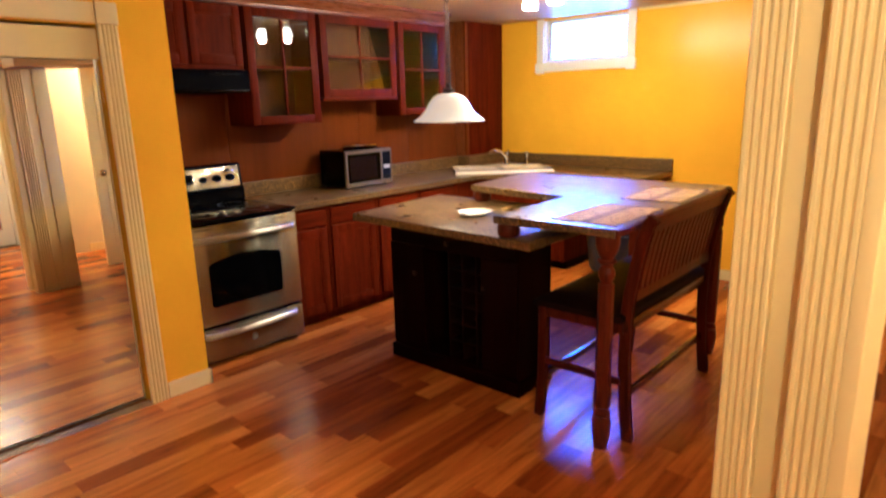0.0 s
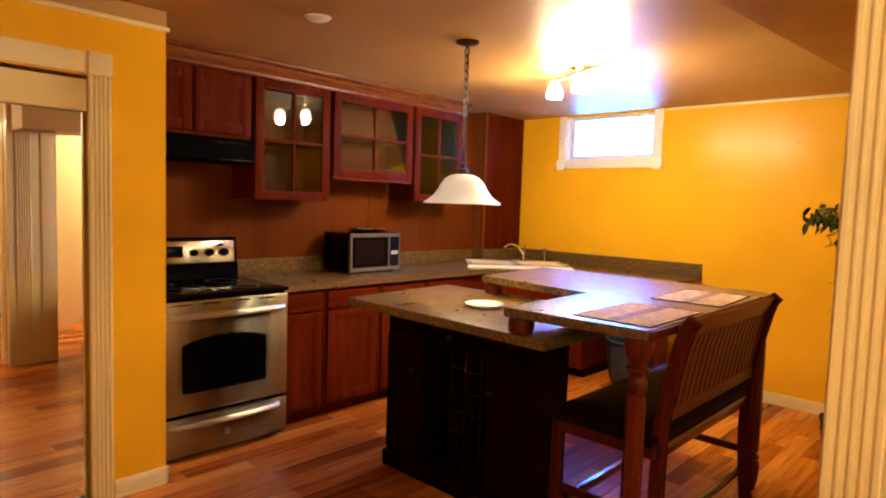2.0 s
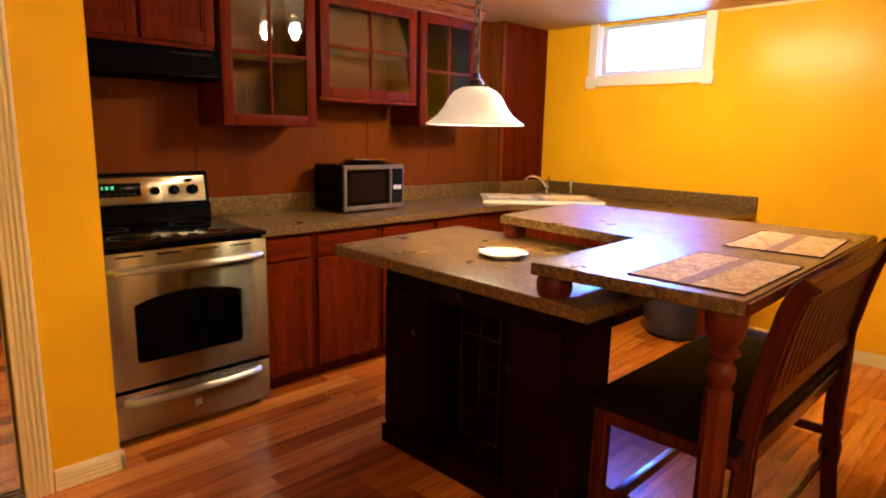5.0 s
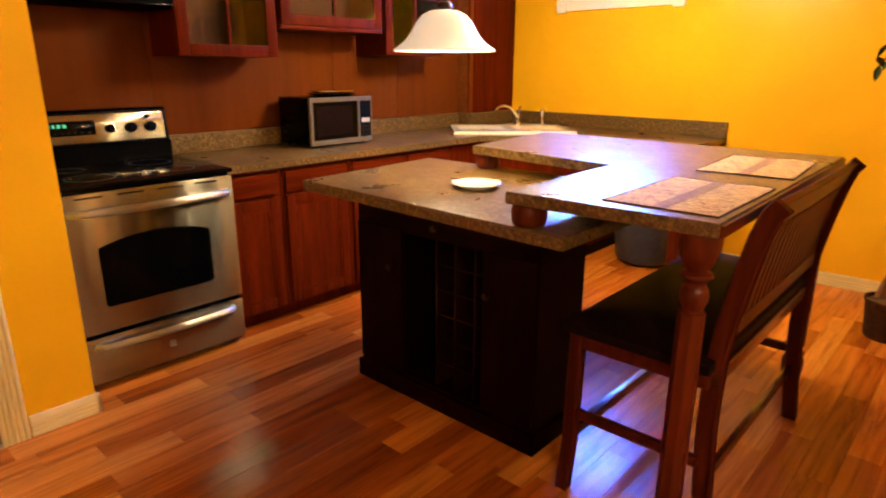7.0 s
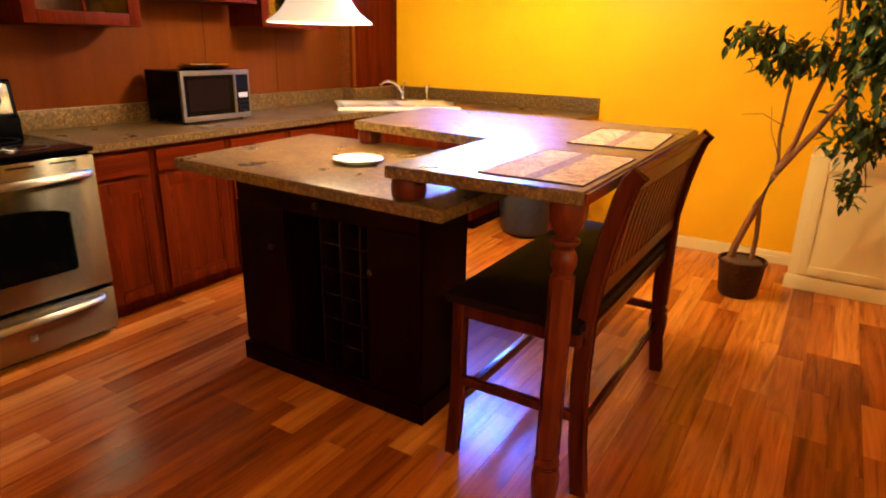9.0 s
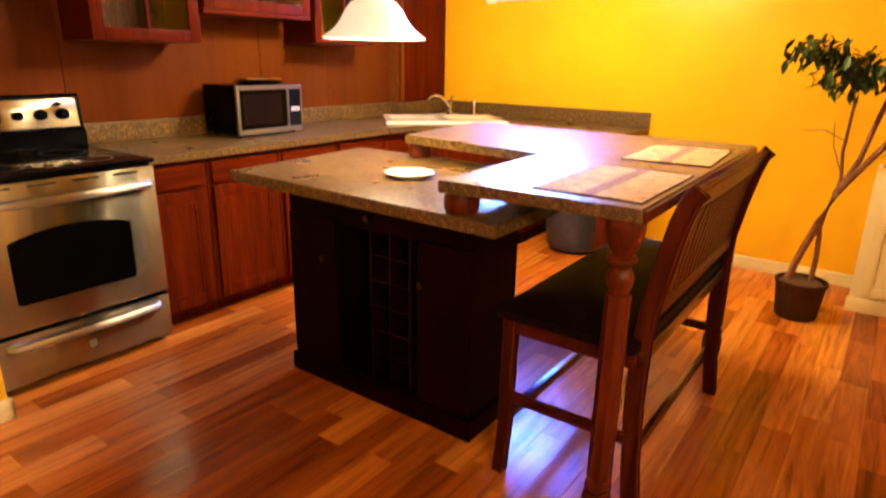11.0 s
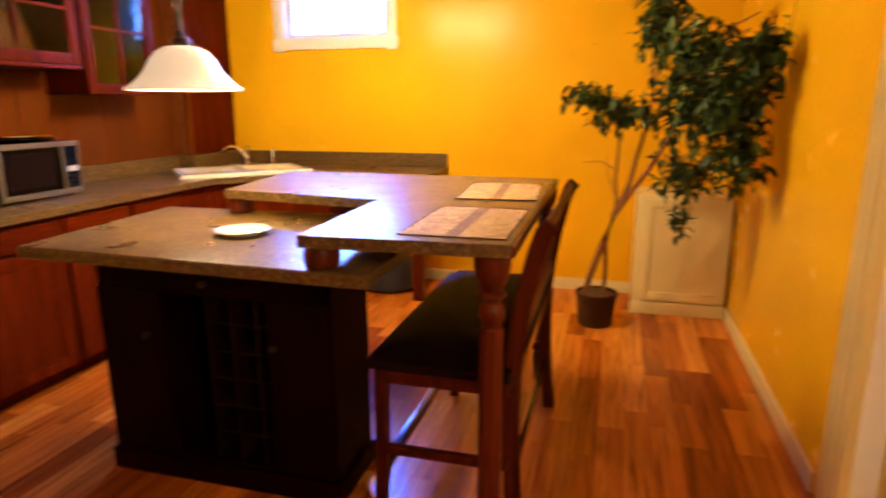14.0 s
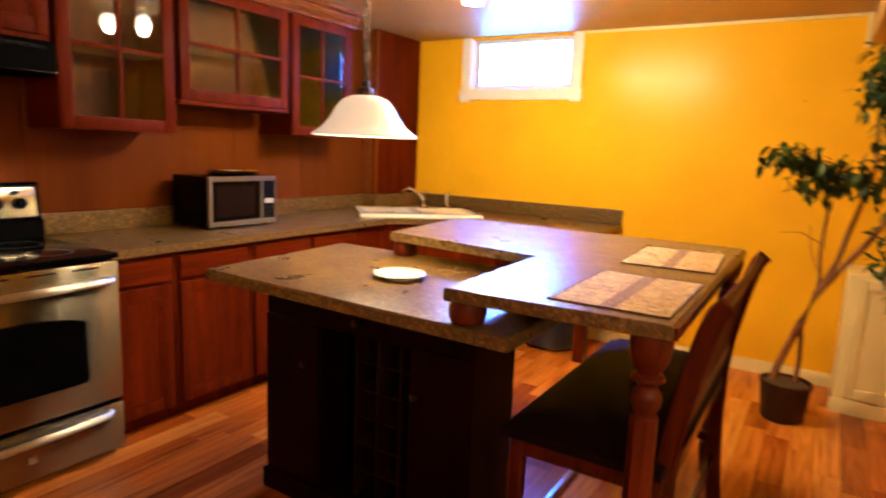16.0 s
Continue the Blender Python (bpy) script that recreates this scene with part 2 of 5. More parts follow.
def leaf_mat():
    m, n, l, b = mat_base("ficus_leaf", 0.5)
    b.inputs["Specular IOR Level"].default_value = 0.25
    oi = n.new("ShaderNodeNewGeometry")
    f = noise_tex(n, l, coords(n, l, (1, 1, 1)), 14, 3)
    mixed = mix_col(n, l, 0.5, f, oi.outputs["Random Per Island"])
    l.new(ramp(n, l, mixed, [(0.2, (0.008, 0.018, 0.003)), (0.5, (0.022, 0.046, 0.007)), (0.8, (0.095, 0.140, 0.022))]), b.inputs["Base Color"])
    return m


M_LEAF = leaf_mat()


def placemat_mat():
    m, n, l, b = mat_base("woven_bamboo_mat", 0.7)
    b.inputs["Specular IOR Level"].default_value = 0.05
    v = coords(n, l, (1, 1, 1))
    w = n.new("ShaderNodeTexWave")
    w.wave_type, w.bands_direction = "BANDS", "X"
    w.inputs["Scale"].default_value, w.inputs["Distortion"].default_value = 70, 1.5
    l.new(v, w.inputs["Vector"])
    f = noise_tex(n, l, coords(n, l, (34, 46, 1)), 1.0, 6, 0.75)
    f.node.inputs["Distortion"].default_value = 1.6
    mixed = mix_col(n, l, 0.85, w.outputs[0], f)
    l.new(ramp(n, l, mixed, [(0.39, (0.13, 0.058, 0.014)), (0.46, (0.38, 0.22, 0.064)), (0.55, (0.74, 0.50, 0.18))]), b.inputs["Base Color"])
    bump(n, l, b, mixed, 0.5, 0.002)
    return m


def basket_mat():
    m, n, l, b = mat_base("dark_wicker", 0.9)
    b.inputs["Specular IOR Level"].default_value = 0.1
    v = coords(n, l, (1, 1, 1))
    w = n.new("ShaderNodeTexWave")
    w.wave_type, w.bands_direction = "BANDS", "Z"
    w.inputs["Scale"].default_value, w.inputs["Distortion"].default_value, w.inputs["Detail Scale"].default_value = 28, 5, 6
    l.new(v, w.inputs["Vector"])
    l.new(ramp(n, l, w.outputs[0], [(0.2, (0.024, 0.009, 0.003)), (0.8, (0.12, 0.044, 0.015))]), b.inputs["Base Color"])
    bump(n, l, b, w.outputs[0], 0.9, 0.006)
    return m


M_MAT = placemat_mat()
M_MATSTRIPE = plain("mat_stripe", (0.27, 0.145, 0.046), 0.7, var=0.45, scale=90, spec=0.1)
M_MATEDGE = plain("mat_binding", (0.10, 0.046, 0.018), 0.7, var=0.3, scale=90, spec=0.1)
M_BASKET = basket_mat()

M_DAY = bpy.data.materials.new("bright_overcast_sky")
M_DAY.use_nodes = True
_e = M_DAY.node_tree.nodes.new("ShaderNodeEmission")
_e.inputs[0].default_value, _e.inputs[1].default_value = (0.16, 0.35, 1.0, 1), 28.0
M_DAY.node_tree.links.new(_e.outputs[0], M_DAY.node_tree.nodes["Material Output"].inputs[0])

# ---- building helpers ----
ORIGIN = {}


def thing(name, base, label, category, group="", kind=""):
    ob = new(name)
    ob.location = base
    ob.empty_display_size = 0.1
    ORIGIN[ob.name] = Vector(base)
    return tagged(ob, label, category, group, kind)


def finish(bm, mat, name, smooth=35):
    bmesh.ops.recalc_face_normals(bm, faces=bm.faces)
    me = bpy.data.meshes.new(name)
    bm.to_mesh(me)
    bm.free()
    me.materials.append(mat)
    me.polygons.foreach_set("use_smooth", [True] * len(me.polygons))
    me.set_sharp_from_angle(angle=radians(smooth))
    return me


def part(name, bm, mat, parent, label=""):
    """A bmesh in world metres as one mesh under a thing or a part."""
    o = ORIGIN[parent.name]
    bmesh.ops.translate(bm, verts=bm.verts, vec=-o)
    ob = new(name, finish(bm, mat, name))
    ob.parent = parent
    ORIGIN[ob.name] = o
    return tagged(ob, label)


def solo(name, bm, mat, label="", category="", group="", kind=""):
    """A thing of one mesh, its origin at its base."""
    cs = [v.co for v in bm.verts]
    o = Vector(((min(c.x for c in cs) + max(c.x for c in cs)) / 2, (min(c.y for c in cs) + max(c.y for c in cs)) / 2, min(c.z for c in cs)))
    bmesh.ops.translate(bm, verts=bm.verts, vec=-o)
    ob = new(name, finish(bm, mat, name))
    ob.location = o
    ORIGIN[ob.name] = o
    return tagged(ob, label, category, group, kind)


def add_box(bm, x0, x1, y0, y1, z0, z1):
    r = bmesh.ops.create_cube(bm, size=1.0)
    bmesh.ops.scale(bm, verts=r["verts"], vec=(x1 - x0, y1 - y0, z1 - z0))
    bmesh.ops.translate(bm, verts=r["verts"], vec=((x0 + x1) / 2, (y0 + y1) / 2, (z0 + z1) / 2))
    return r["verts"]


def box(x0, x1, y0, y1, z0, z1, bev=0.0, seg=2):
    bm = bmesh.new()
    add_box(bm, x0, x1, y0, y1, z0, z1)
    if bev:
        bmesh.ops.bevel(bm, geom=bm.edges[:], offset=bev, segments=seg, affect="EDGES", profile=0.6)
    return bm


def boxes(*dims, bev=0.0):
    bm = bmesh.new()
    for d in dims:
        b = box(*d, bev=bev)
        me = bpy.data.meshes.new("tmp")
        b.to_mesh(me)
        b.free()
        bm.from_mesh(me)
        bpy.data.meshes.remove(me)
    return bm


def turned(bm, bmat):
    bmesh.ops.transform(bm, matrix=bmat, verts=bm.verts)
    return bm


def lathe(profile, centre, segs=24, axis="z", closed=False):
    """Rings of (radius, height) turned round an axis through the centre."""
    bm = bmesh.new()
    rings = []
    for r, h in profile:
        ring = []
        for k in range(segs):
            a = 2 * math.pi * k / segs
            ring.append(bm.verts.new((r * math.cos(a), r * math.sin(a), h)))
        rings.append(ring)
    for a, b in zip(rings, rings[1:]):
        for k in range(segs):
            bm.faces.new((a[k], a[(k + 1) % segs], b[(k + 1) % segs], b[k]))
    if closed:
        for k in range(segs):
            a, b = rings[-1], rings[0]
            bm.faces.new((a[k], a[(k + 1) % segs], b[(k + 1) % segs], b[k]))
    else:
        for ring in (rings[0], rings[-1]):
            bm.faces.new(ring)
    m = {"z": Matrix.Identity(4), "x": Matrix.Rotation(radians(90), 4, "Y"), "y": Matrix.Rotation(radians(-90), 4, "X")}[axis]
    bmesh.ops.transform(bm, matrix=Matrix.Translation(centre) @ m, verts=bm.verts)
    return bm


def beam(points, w, d, up=(0, 1, 0)):
    """A bar of section w x d along a line of points; w is measured across, d along up."""
    bm = bmesh.new()
    pts = [Vector(p) for p in points]
    rings = []
    for i, p in enumerate(pts):
        t = (pts[min(i + 1, len(pts) - 1)] - pts[max(i - 1, 0)]).normalized()
        u = Vector(up)
        u = (u - t * u.dot(t)).normalized()
        s = t.cross(u)
        c = min(w, d) * 0.12
        ring = []
        for a, b in ((-1, -1), (1, -1), (1, 1), (-1, 1)):
            for ca, cb in (((c, 0), (0, c)) if a * b > 0 else ((0, c), (c, 0))):
                ring.append(bm.verts.new(p + s * (a * (w / 2 - ca)) + u * (b * (d / 2 - cb))))
        rings.append(ring)
    for a, b in zip(rings, rings[1:]):
        for k in range(8):
            bm.faces.new((a[k], a[(k + 1) % 8], b[(k + 1) % 8], b[k]))
    bm.faces.new(rings[0])
    bm.faces.new(rings[-1])
    return bm


def tube(points, radii, segs=8):
    bm = bmesh.new()
    pts = [Vector(p) for p in points]
    rings = []
    for i, p in enumerate(pts):
        t = (pts[min(i + 1, len(pts) - 1)] - pts[max(i - 1, 0)]).normalized()
        u = Vector((0, 0, 1)) if abs(t.z) < 0.9 else Vector((1, 0, 0))
        u = (u - t * u.dot(t)).normalized()
        s = t.cross(u)
        r = radii[i] if isinstance(radii, (list, tuple)) else radii
        rings.append([bm.verts.new(p + (s * math.cos(2 * math.pi * k / segs) + u * math.sin(2 * math.pi * k / segs)) * r) for k in range(segs)])
    for a, b in zip(rings, rings[1:]):
        for k in range(segs):
            bm.faces.new((a[k], a[(k + 1) % segs], b[(k + 1) % segs], b[k]))
    bm.faces.new(rings[0])
    bm.faces.new(rings[-1])
    return bm


def prism(outline, z0, z1, bev=0.0):
    """An upright block over a plan outline, its edges eased."""
    bm = bmesh.new()
    lo = [bm.verts.new((x, y, z0)) for x, y in outline]
    hi = [bm.verts.new((x, y, z1)) for x, y in outline]
    bm.faces.new(lo[::-1])
    bm.faces.new(hi)
    k = len(outline)
    for i in range(k):
        bm.faces.new((lo[i], lo[(i + 1) % k], hi[(i + 1) % k], hi[i]))
    if bev:
        es = [e for e in bm.edges if abs(e.verts[0].co.z - e.verts[1].co.z) < 1e-6]
        bmesh.ops.bevel(bm, geom=es, offset=bev, segments=3, affect="EDGES", profile=0.6)
    return bm


def extrude_profile(profile, a, b, plane):
    """A moulding: profile points in the plane across its run, from a to b along the run. plane 'y': points are (x, z), run along y; 'x': (y, z), run along x; 'z': (x, y), run along z."""
    bm = bmesh.new()
    mk = {"y": lambda p, s: (p[0], s, p[1]), "x": lambda p, s: (s, p[0], p[1]), "z": lambda p, s: (p[0], p[1], s)}[plane]
    r0 = [bm.verts.new(mk(p, a)) for p in profile]
    r1 = [bm.verts.new(mk(p, b)) for p in profile]
    k = len(profile)
    for i in range(k):
        bm.faces.new((r0[i], r0[(i + 1) % k], r1[(i + 1) % k], r1[i]))
    bm.faces.new(r0[::-1])
    bm.faces.new(r1)
    return bm

# ---- structure ----
CEIL = 2.31
XW, YN, XE, YS = -2.62, 6.95, 3.62, -1.2

floor = solo("floor", box(XW - 0.15, XE + 0.15, YS - 0.15, YN + 0.15, -0.12, -0.004), M_JOINT, "glossy reddish-brown laminate plank floor", "floor", kind="structure")
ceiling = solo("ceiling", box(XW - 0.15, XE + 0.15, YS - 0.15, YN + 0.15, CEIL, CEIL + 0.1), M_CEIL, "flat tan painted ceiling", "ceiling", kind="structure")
def soffit_block():
    """A boxed-in run whose underside falls gently away from the window wall."""
    bm = box(0.75, 1.40, 3.09, YN, 1.91, CEIL - 0.001, bev=0.004)
    for v in bm.verts:
        if v.co.z < 2.0:
            v.co.z += 0.215 * (v.co.y - 3.09) / (YN - 3.09)
    return bm


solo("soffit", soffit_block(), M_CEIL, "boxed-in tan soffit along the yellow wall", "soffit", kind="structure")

# window wall with its opening
WX0, WX1, WZ0, WZ1 = -1.97, -1.09, 1.895, 2.295
solo("wall_north", boxes((XW, WX0, YN, YN + 0.15, 0, CEIL), (WX1, 1.40, YN, YN + 0.15, 0, CEIL), (WX0, WX1, YN, YN + 0.15, 0, WZ0), (WX0, WX1, YN, YN + 0.15, WZ1, CEIL)),
     M_YELLOW, "satin yellow-orange painted wall below the ceiling", "wall", kind="structure")
solo("wall_west", box(XW - 0.15, XW, 3.08, YN + 0.15, 0, CEIL), M_PANEL, "wood-panelled wall behind the kitchen cabinets", "wall", kind="structure")
solo("wall_east", box(1.40, 1.52, 4.36, YN + 0.15, 0, CEIL), M_YELLOW, "satin yellow-orange painted side wall", "wall", kind="structure")
# closet wall with the mirror opening
MY1, MY0, MZ1 = 2.745, 0.70, 1.955
wcl = thing("wall_closet", (-1.81, 1.0, 0), "yellow-orange painted closet wall round a mirrored door", "wall", kind="structure")
part("pier", box(-1.87, -1.75, MY1, 3.08, 0, 2.215), M_YELLOW, wcl)
part("header", box(-1.87, -1.75, MY0, MY1, MZ1, 2.215), M_YELLOW, wcl)
part("pier", box(-1.87, -1.75, YS, MY0, 0, 2.215), M_YELLOW, wcl)
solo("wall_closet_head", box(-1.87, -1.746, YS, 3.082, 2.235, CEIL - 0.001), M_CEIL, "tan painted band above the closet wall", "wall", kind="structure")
solo("trim", box(-1.87, -1.735, YS, 3.095, 2.215, 2.235, bev=0.003), M_CREAM, "thin cream picture moulding on the closet wall", "moulding", kind="structure")
solo("wall_closet_return", box(XW - 0.15, -1.872, 2.98, 3.078, 0, CEIL), M_YELLOW, "yellow-orange painted closet return wall", "wall", kind="structure")
solo("wall_closet_back", box(XW - 0.15, XW, YS, 2.978, 0, CEIL), M_HALL, "plain closet back wall", "wall", kind="structure")
solo("wall_south", box(XW - 0.15, XE + 0.15, YS - 0.15, YS - 0.001, 0, CEIL), M_HALL, "plain pale wall", "wall", kind="structure")
solo("wall_far_east", boxes((XE, XE + 0.12, YS, 2.72, 0, CEIL), (XE, XE + 0.12, 3.62, 6.95, 0, CEIL), (XE, XE + 0.12, 2.72, 3.62, 2.10, CEIL)), M_HALL, "pale cream wall round a glazed door", "wall", kind="structure")
solo("wall_hall_east", box(2.50, 2.62, 3.70, 6.95, 0, CEIL), M_HALL, "pale cream hall wall", "wall", kind="structure")
solo("wall_hall_north", box(1.522, 2.498, 6.0, 6.12, 0, CEIL), M_HALL, "pale cream hall end wall", "wall", kind="structure")
solo("wall_den_north", box(2.622, XE - 0.001, 3.70, 3.82, 0, CEIL), M_HALL, "pale cream wall", "wall", kind="structure")
solo("wall_den_east", box(XE + 0.9, XE + 1.0, 2.0, 4.4, 0, CEIL), M_HALL, "plain wall behind the glazed door", "wall", kind="structure")


def baseboard(a, b, fixed, side, axis, h=0.085):
    """A ribbed cream board along x or y; side is the direction in which it stands out."""
    t = 0.014
    prof = [(0, 0), (t, 0), (t, 0.012), (t - 0.003, 0.015), (t, 0.018), (t, 0.030), (t - 0.003, 0.033), (t, 0.036), (t, 0.048), (t - 0.003, 0.051), (t, 0.054), (t, 0.068), (t - 0.006, h), (0, h)]
    bm = extrude_profile([(fixed + side * p, z) for p, z in prof], a, b, axis)
    return solo("baseboard", bm, M_CREAM, "ribbed cream painted baseboard along the wall", "baseboard", kind="structure")


baseboard(2.84, 3.094, -1.75, 1, "y")
baseboard(-1.872, -1.736, 3.08, 1, "x")
baseboard(-1.355, 0.80, YN, -1, "x")
baseboard(4.56, 6.48, 1.40, -1, "y")
baseboard(4.0, 5.99, 2.50, -1, "y")


def fluted(a, b, n, depth=0.020, groove=0.008, flat=0.25):
    """Outline of a fluted board from a to b: (along, out) pairs with n round grooves in its middle."""
    w = b - a
    e = w * 0.08
    g0, g1 = a + w * 0.10, b - w * 0.10
    pts = [(a, 0), (a, depth * 0.8), (a + e * 0.4, depth)]
    step = (g1 - g0) / n
    for k in range(n):
        s = g0 + k * step
        for q in range(7):
            u = q / 6
            pts.append((s + step * (0.15 + 0.7 * u), depth - groove * math.sin(math.pi * u) ** 1.5))
    pts += [(b - e * 0.4, depth), (b, depth * 0.8), (b, 0)]
    return pts


def fluted_board(name, a, b, n, fixed, side, axis, z0, z1, parent):
    """An upright fluted board; axis 'x': it lies along x and faces along y by side; 'y' the other way about."""
    o = fluted(a, b, n)
    prof = [(s, fixed + side * d) if axis == "x" else (fixed + side * d, s) for s, d in o]
    return part(name, extrude_profile(prof, z0, z1, "z"), M_CREAM, parent)


# cased post beside the passage
post = thing("cased_post", (1.21, 3.25, 0), "cream painted post with fluted casing boards", "post", kind="structure")
part("core", box(1.075, 1.353, 3.105, 3.405, 0, CEIL - 0.001), M_CREAM, post)
for x0, x1 in ((1.067, 1.155), (1.217, 1.318)):
    part("backing_board", box(x0 + 0.001, x1 - 0.001, 3.0755, 3.1045, 0, CEIL - 0.002), M_CREAM, post)
    fluted_board("casing_board", x0, x1, 4, 3.075, -1, "x", 0, CEIL - 0.002, post)
part("edge_board", box(1.3185, 1.353, 3.056, 3.1045, 0, CEIL - 0.002, bev=0.003), M_CREAM, post)
fluted_board("casing_board", 3.11, 3.22, 5, 1.075, -1, "y", 0, CEIL - 0.002, post)
part("casing_board", box(1.063, 1.0745, 3.29, 3.39, 0, CEIL - 0.002, bev=0.003), M_CREAM, post)

end_casing = thing("door_casing", (1.46, 4.45, 0), "cream painted casing at the end of the yellow wall", "door casing", kind="structure")
part("jamb", box(1.392, 1.528, 4.335, 4.358, 0, 2.05, bev=0.003), M_CREAM, end_casing)
fluted_board("casing_board", 4.36, 4.47, 4, 1.40, -1, "y", 0, 2.05, end_casing)

# closet mirror door
casing = thing("door_casing", (-1.75, 2.8, 0), "cream fluted casing round the mirrored closet door", "door casing", kind="structure")
fluted_board("casing_board", MY1 - 0.004, 2.832, 4, -1.75, 1, "y", 0, 1.957, casing)
fluted_board("casing_board", MY0 - 0.09, MY0 + 0.004, 4, -1.75, 1, "y", 0, 1.957, casing)
part("head_board", box(-1.7499, -1.734, MY0 - 0.004, MY1 - 0.008, 1.962, 2.055, bev=0.004), M_CREAM, casing)
part("corner_block", box(-1.75, -1.727, MY1 - 0.006, 2.838, 1.959, 2.06, bev=0.004), M_CREAM, casing)
part("corner_block", box(-1.75, -1.727, MY0 - 0.094, MY0 - 0.006, 1.959, 2.06, bev=0.004), M_CREAM, casing)
part("valance", box(-1.80, -1.765, MY0 + 0.002, MY1 - 0.002, 1.80, 1.94, bev=0.004), M_CREAM, casing)
closet_door = thing("mirror_door", (-1.79, 1.7, 0), "tall frameless sliding mirror door on a metal track", "mirror door", kind="structure")
AJAR = pose(-1.785, 1.72, 0, 0, 0, 0.4) @ Matrix.Translation((1.785, -1.72, 0))
part("mirror_pane", turned(box(-1.788, -1.782, MY0 + 0.008, MY1 - 0.008, 0.022, 1.797), AJAR), M_MIRROR, closet_door, "silvered mirror glass")
part("backing", turned(box(-1.80, -1.7885, MY0 + 0.008, MY1 - 0.008, 0.022, 1.797), AJAR), M_BLACKMATT, closet_door)
part("track", boxes((-1.80, -1.735, MY0, MY1 - 0.005, 0.0, 0.006), (-1.745, -1.739, MY0, MY1 - 0.005, 0.006, 0.014), (-1.776, -1.770, MY0, MY1 - 0.005, 0.006, 0.014)), M_STEEL_BAR, closet_door, "aluminium floor track")

# window
win = thing("window_1", (-1.53, YN, 1.82), "small basement window with white trim, bright daylight behind", "window", kind="structure")
TY0, TY1 = YN - 0.018, YN - 0.0005
part("window_trim", box(-2.045, -1.968, TY0, TY1, 1.82, CEIL - 0.002, bev=0.003), M_WHITE, win)
part("window_trim", box(-1.092, -1.018, TY0, TY1, 1.82, CEIL - 0.002, bev=0.003), M_WHITE, win)
part("window_sill", box(-2.06, -1.005, TY0 - 0.006, TY1, 1.815, 1.895, bev=0.003), M_WHITE, win)
part("window_reveal", boxes((WX0 - 0.0, WX0 + 0.012, YN, YN + 0.11, WZ0, WZ1), (WX1 - 0.012, WX1, YN, YN + 0.11, WZ0, WZ1), (WX0, WX1, YN, YN + 0.11, WZ0, WZ0 + 0.012)), M_WHITE, win)
SY0, SY1 = YN + 0.055, YN + 0.085
sash = part("window_frame", boxes((WX0 + 0.012, WX0 + 0.05, SY0, SY1, WZ0 + 0.012, WZ1), (WX1 - 0.05, WX1 - 0.012, SY0, SY1, WZ0 + 0.012, WZ1), (WX0 + 0.05, WX1 - 0.05, SY0, SY1, WZ0 + 0.012, WZ0 + 0.045), (WX0 + 0.05, WX1 - 0.05, SY0, SY1, WZ1 - 0.03, WZ1), bev=0.002), M_RIM, win)
pane = part("pane", box(WX0 + 0.05, WX1 - 0.05, SY0 + 0.012, SY0 + 0.018, WZ0 + 0.045, WZ1 - 0.03), M_WINGLASS, win)
pane.visible_shadow = False
for ex in (-2.008, -1.054):
    part("corner_block", box(ex - 0.042, ex + 0.042, TY0 - 0.009, TY1, 1.800, 1.880, bev=0.003), M_WHITE, win)
part("latch", box(-1.57, -1.49, SY0 - 0.012, SY0, WZ0 + 0.018, WZ0 + 0.034, bev=0.003), M_RIM, win)

solo("backdrop", box(-6.5, 3.5, 8.6, 8.65, 1.2, 7.5), M_DAY, "bright overcast sky outside the window", "sky", kind="structure")

# glazed door of the den, seen in the mirror
fd = thing("door_1", (XE, 3.17, 0), "white glazed door with fifteen panes, dark red curtain behind", "door", kind="structure")
FX0, FX1 = XE + 0.02, XE + 0.06
part("door_frame", boxes((XE - 0.015, XE + 0.12, 2.72, 2.76, 0, 2.10), (XE - 0.015, XE + 0.12, 3.58, 3.62, 0, 2.10), (XE - 0.015, XE + 0.12, 2.76, 3.58, 2.06, 2.10), bev=0.003), M_WHITE, fd)
leaf = part("door_leaf", boxes((FX0, FX1, 2.765, 2.87, 0.01, 2.055), (FX0, FX1, 3.47, 3.575, 0.01, 2.055), (FX0, FX1, 2.87, 3.47, 0.01, 0.20), (FX0, FX1, 2.87, 3.47, 1.94, 2.055)), M_WHITE, fd)
for k in range(1, 3):
    part("glazing_bar", box(FX0, FX1, 2.87 + k * 0.2 - 0.011, 2.87 + k * 0.2 + 0.011, 0.20, 1.94), M_WHITE, leaf)
for k in range(1, 5):
    part("glazing_bar", box(FX0 + 0.002, FX1 - 0.002, 2.87, 3.47, 0.20 + k * 0.348 - 0.011, 0.20 + k * 0.348 + 0.011), M_WHITE, leaf)
for i in range(3):
    for k in range(5):
        part("pane", box(FX0 + 0.018, FX0 + 0.022, 2.882 + i * 0.2, 3.058 + i * 0.2, 0.212 + k * 0.348, 0.536 + k * 0.348), M_GLASS, leaf).visible_shadow = False
bm = bmesh.new()
_prev = None
for k in range(61):
    y = 2.74 + 0.86 * k / 60
    x = XE + 0.19 + 0.022 * math.sin(k * 1.1) + 0.008 * math.sin(k * 2.7)
    row = (bm.verts.new((x, y, 0.02)), bm.verts.new((x, y, 2.06)))
    if _prev:
        bm.faces.new((_prev[0], row[0], row[1], _prev[1]))
    _prev = row
bmesh.ops.solidify(bm, geom=bm.faces[:], thickness=0.004)
solo("curtain", bm, M_BOOK, "dark red pleated curtain behind the glazed door", "curtain")

